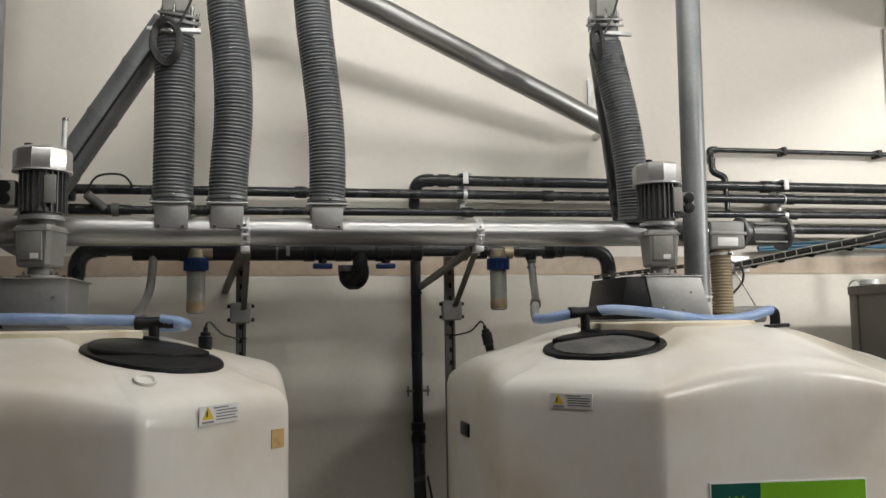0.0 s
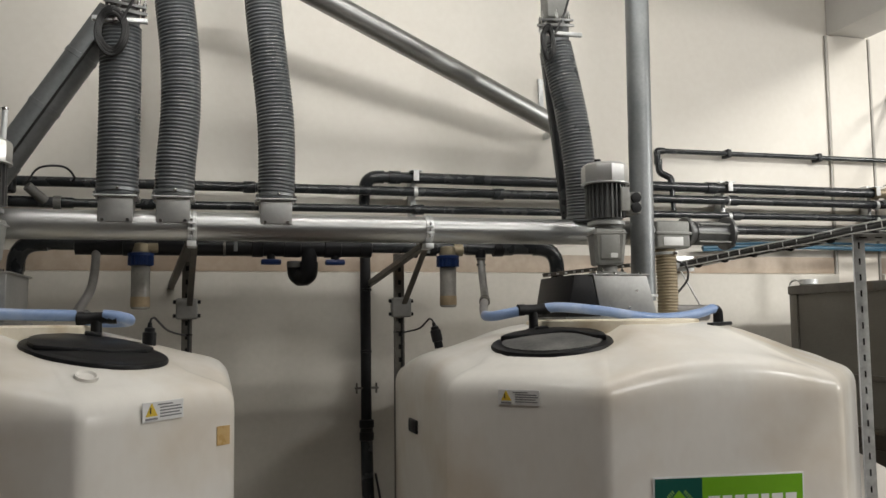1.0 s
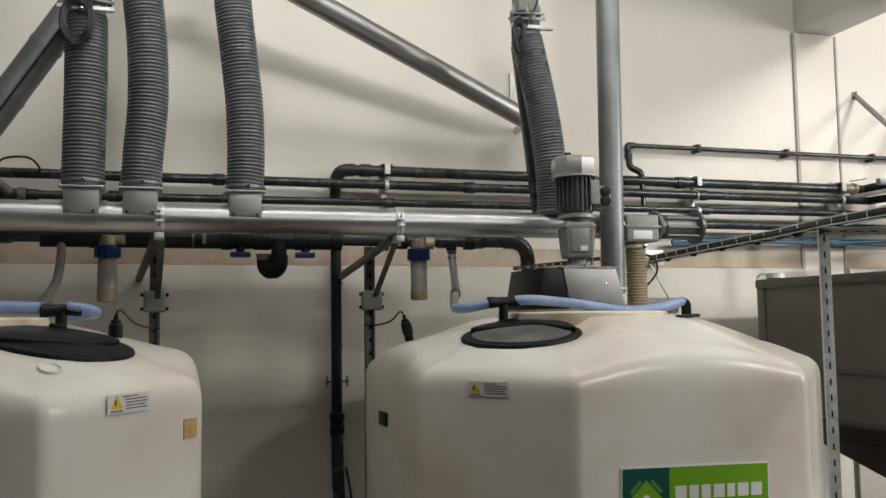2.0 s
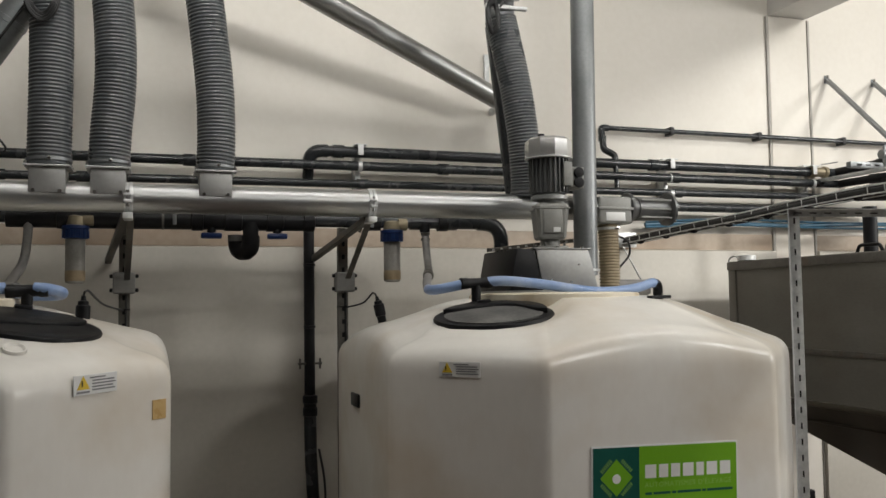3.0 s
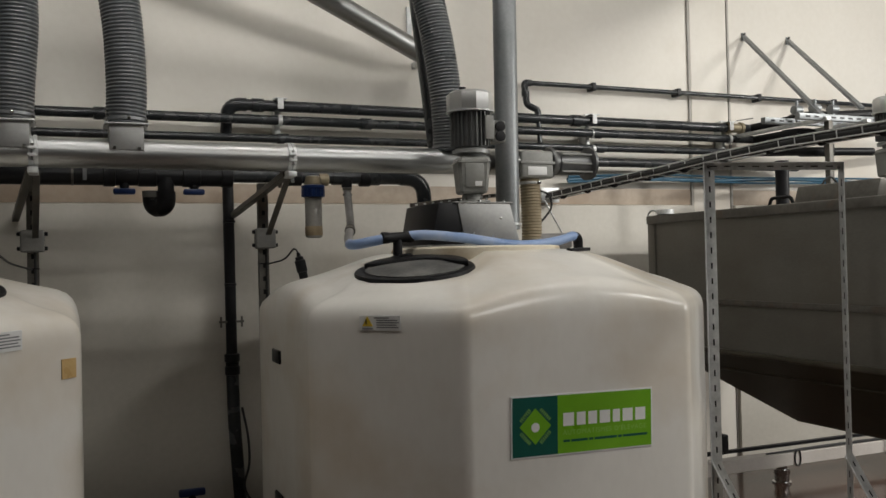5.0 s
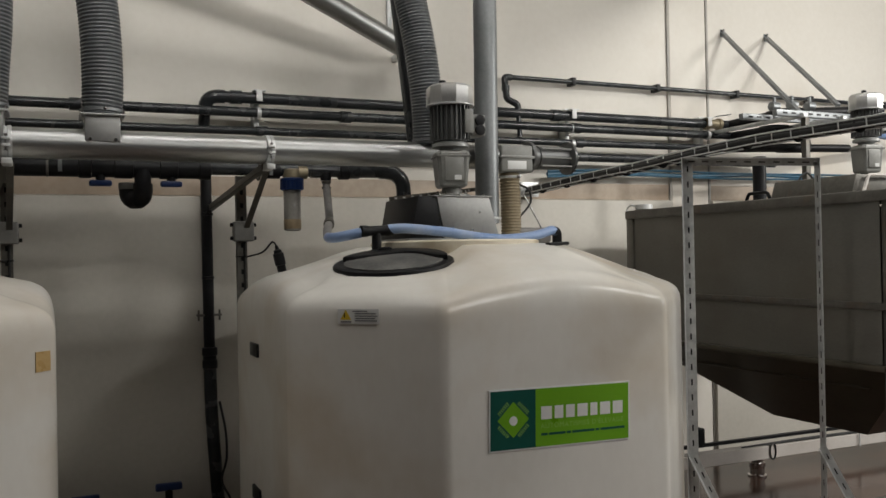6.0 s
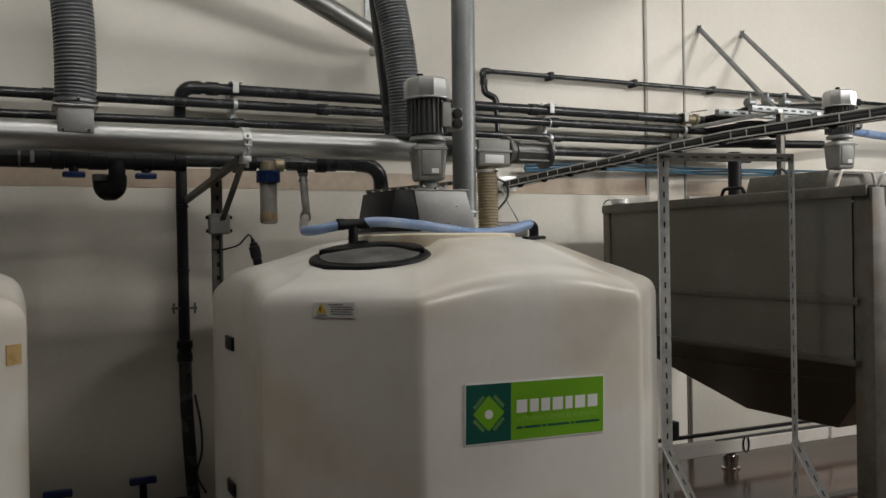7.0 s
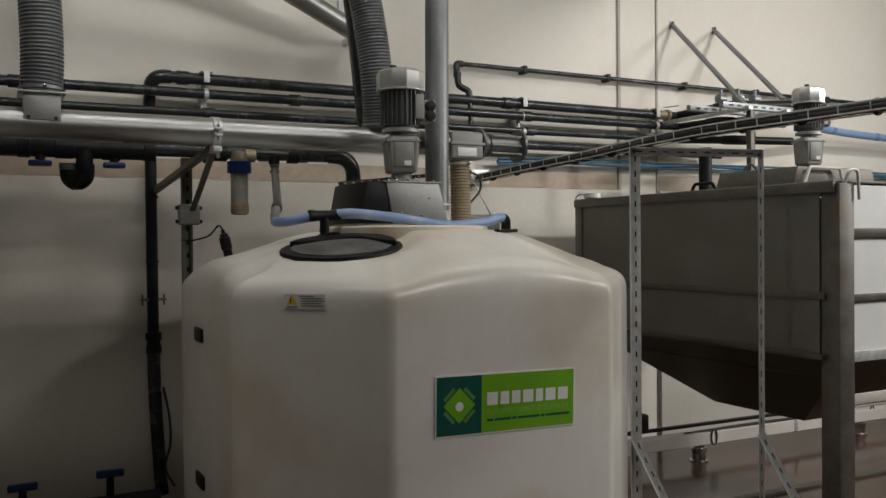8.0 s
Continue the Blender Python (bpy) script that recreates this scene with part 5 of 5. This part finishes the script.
wall_pipe("wall_pipe", [(4.98, WY, 2.172), (5.05, 4.5, 2.12), (5.5, 4.4, 2.12)], 0.028, "black", "black pipe below the rack", bend=0.08)
wall_pipe("wall_pipe", [(4.62, 4.24, 2.17), (4.98, 4.3, 2.17), (4.98, 4.3, 1.68)], 0.026, "black", "black pipe dropping into the hopper", bend=0.06)
t = thing("brass_valve", (4.75, 4.5, 2.30), "dull brass valve with flanges at the pipe end", "valve")
part("body", bm_lathe([(0.03, 0), (0.044, 0.004), (0.044, 0.03), (0.034, 0.036), (0.034, 0.11), (0.044, 0.116), (0.044, 0.14), (0.03, 0.144)], (4.74, WY + 0.01, 2.352), XX, 18), "brass", t)
part("lever", bm_bar((4.80, WY - 0.03, 2.40), (4.93, WY - 0.05, 2.42), 0.02, 0.008), "chrome", t)
for k, (x, z) in enumerate(((4.70, 2.36), (4.86, 2.38), (5.02, 2.38))):
    t = thing("rack_valve", (x, 4.3, z), "small chrome valve on the pipe rack", "valve", "rack valves")
    part("body", bm_lathe([(0.02, 0), (0.03, 0.002), (0.03, 0.06), (0.02, 0.064)], (x - 0.03, 4.3, z), XX, 14), "zinc_dull", t)
    part("stem", bm_rod((x, 4.3, z - 0.08), (x, 4.3, z + 0.06), 0.011, 10), "zinc_dull", t)
t = soft_hose("blue_hose", [(5.0, 4.35, 2.18), (5.5, 4.5, 2.30), (6.3, 4.8, 2.305), (7.0, 4.9, 2.29), (8.0, 4.9, 2.27)], 0.032, "blue_hose", "thick pale blue hose leading away along the wall", "blue hoses", 18)
t = soft_hose("blue_cable", [(3.4, 5.06, 1.955), (3.9, 5.06, 1.975), (4.6, 5.055, 1.965), (5.3, 5.06, 1.985), (6.2, 5.06, 1.972), (8.0, 5.06, 1.965)], 0.014, "blue_cable", "bundle of blue cables along the wall ledge", "")
for dz, dy in ((0.02, -0.012), (-0.018, -0.006)):
    part("strand", bm_sweep(smooth_path([(3.4, 5.06 + dy, 1.955 + dz), (4.1, 5.055 + dy, 1.978 + dz), (5.0, 5.06 + dy, 1.970 + dz), (6.2, 5.06 + dy, 1.98 + dz), (8.0, 5.06 + dy, 1.965 + dz)], 0.05), 0.008, 8), "blue_cable", t)
t = thing("wall_batten", (2.30, WALL, 2.9), "short grey steel strip fixed to the wall", "strip")
part("strip", bm_box((2.285, WALL - 0.02, 2.86), (2.318, WALL - 0.001, 3.05), 0.003), "galv", t)
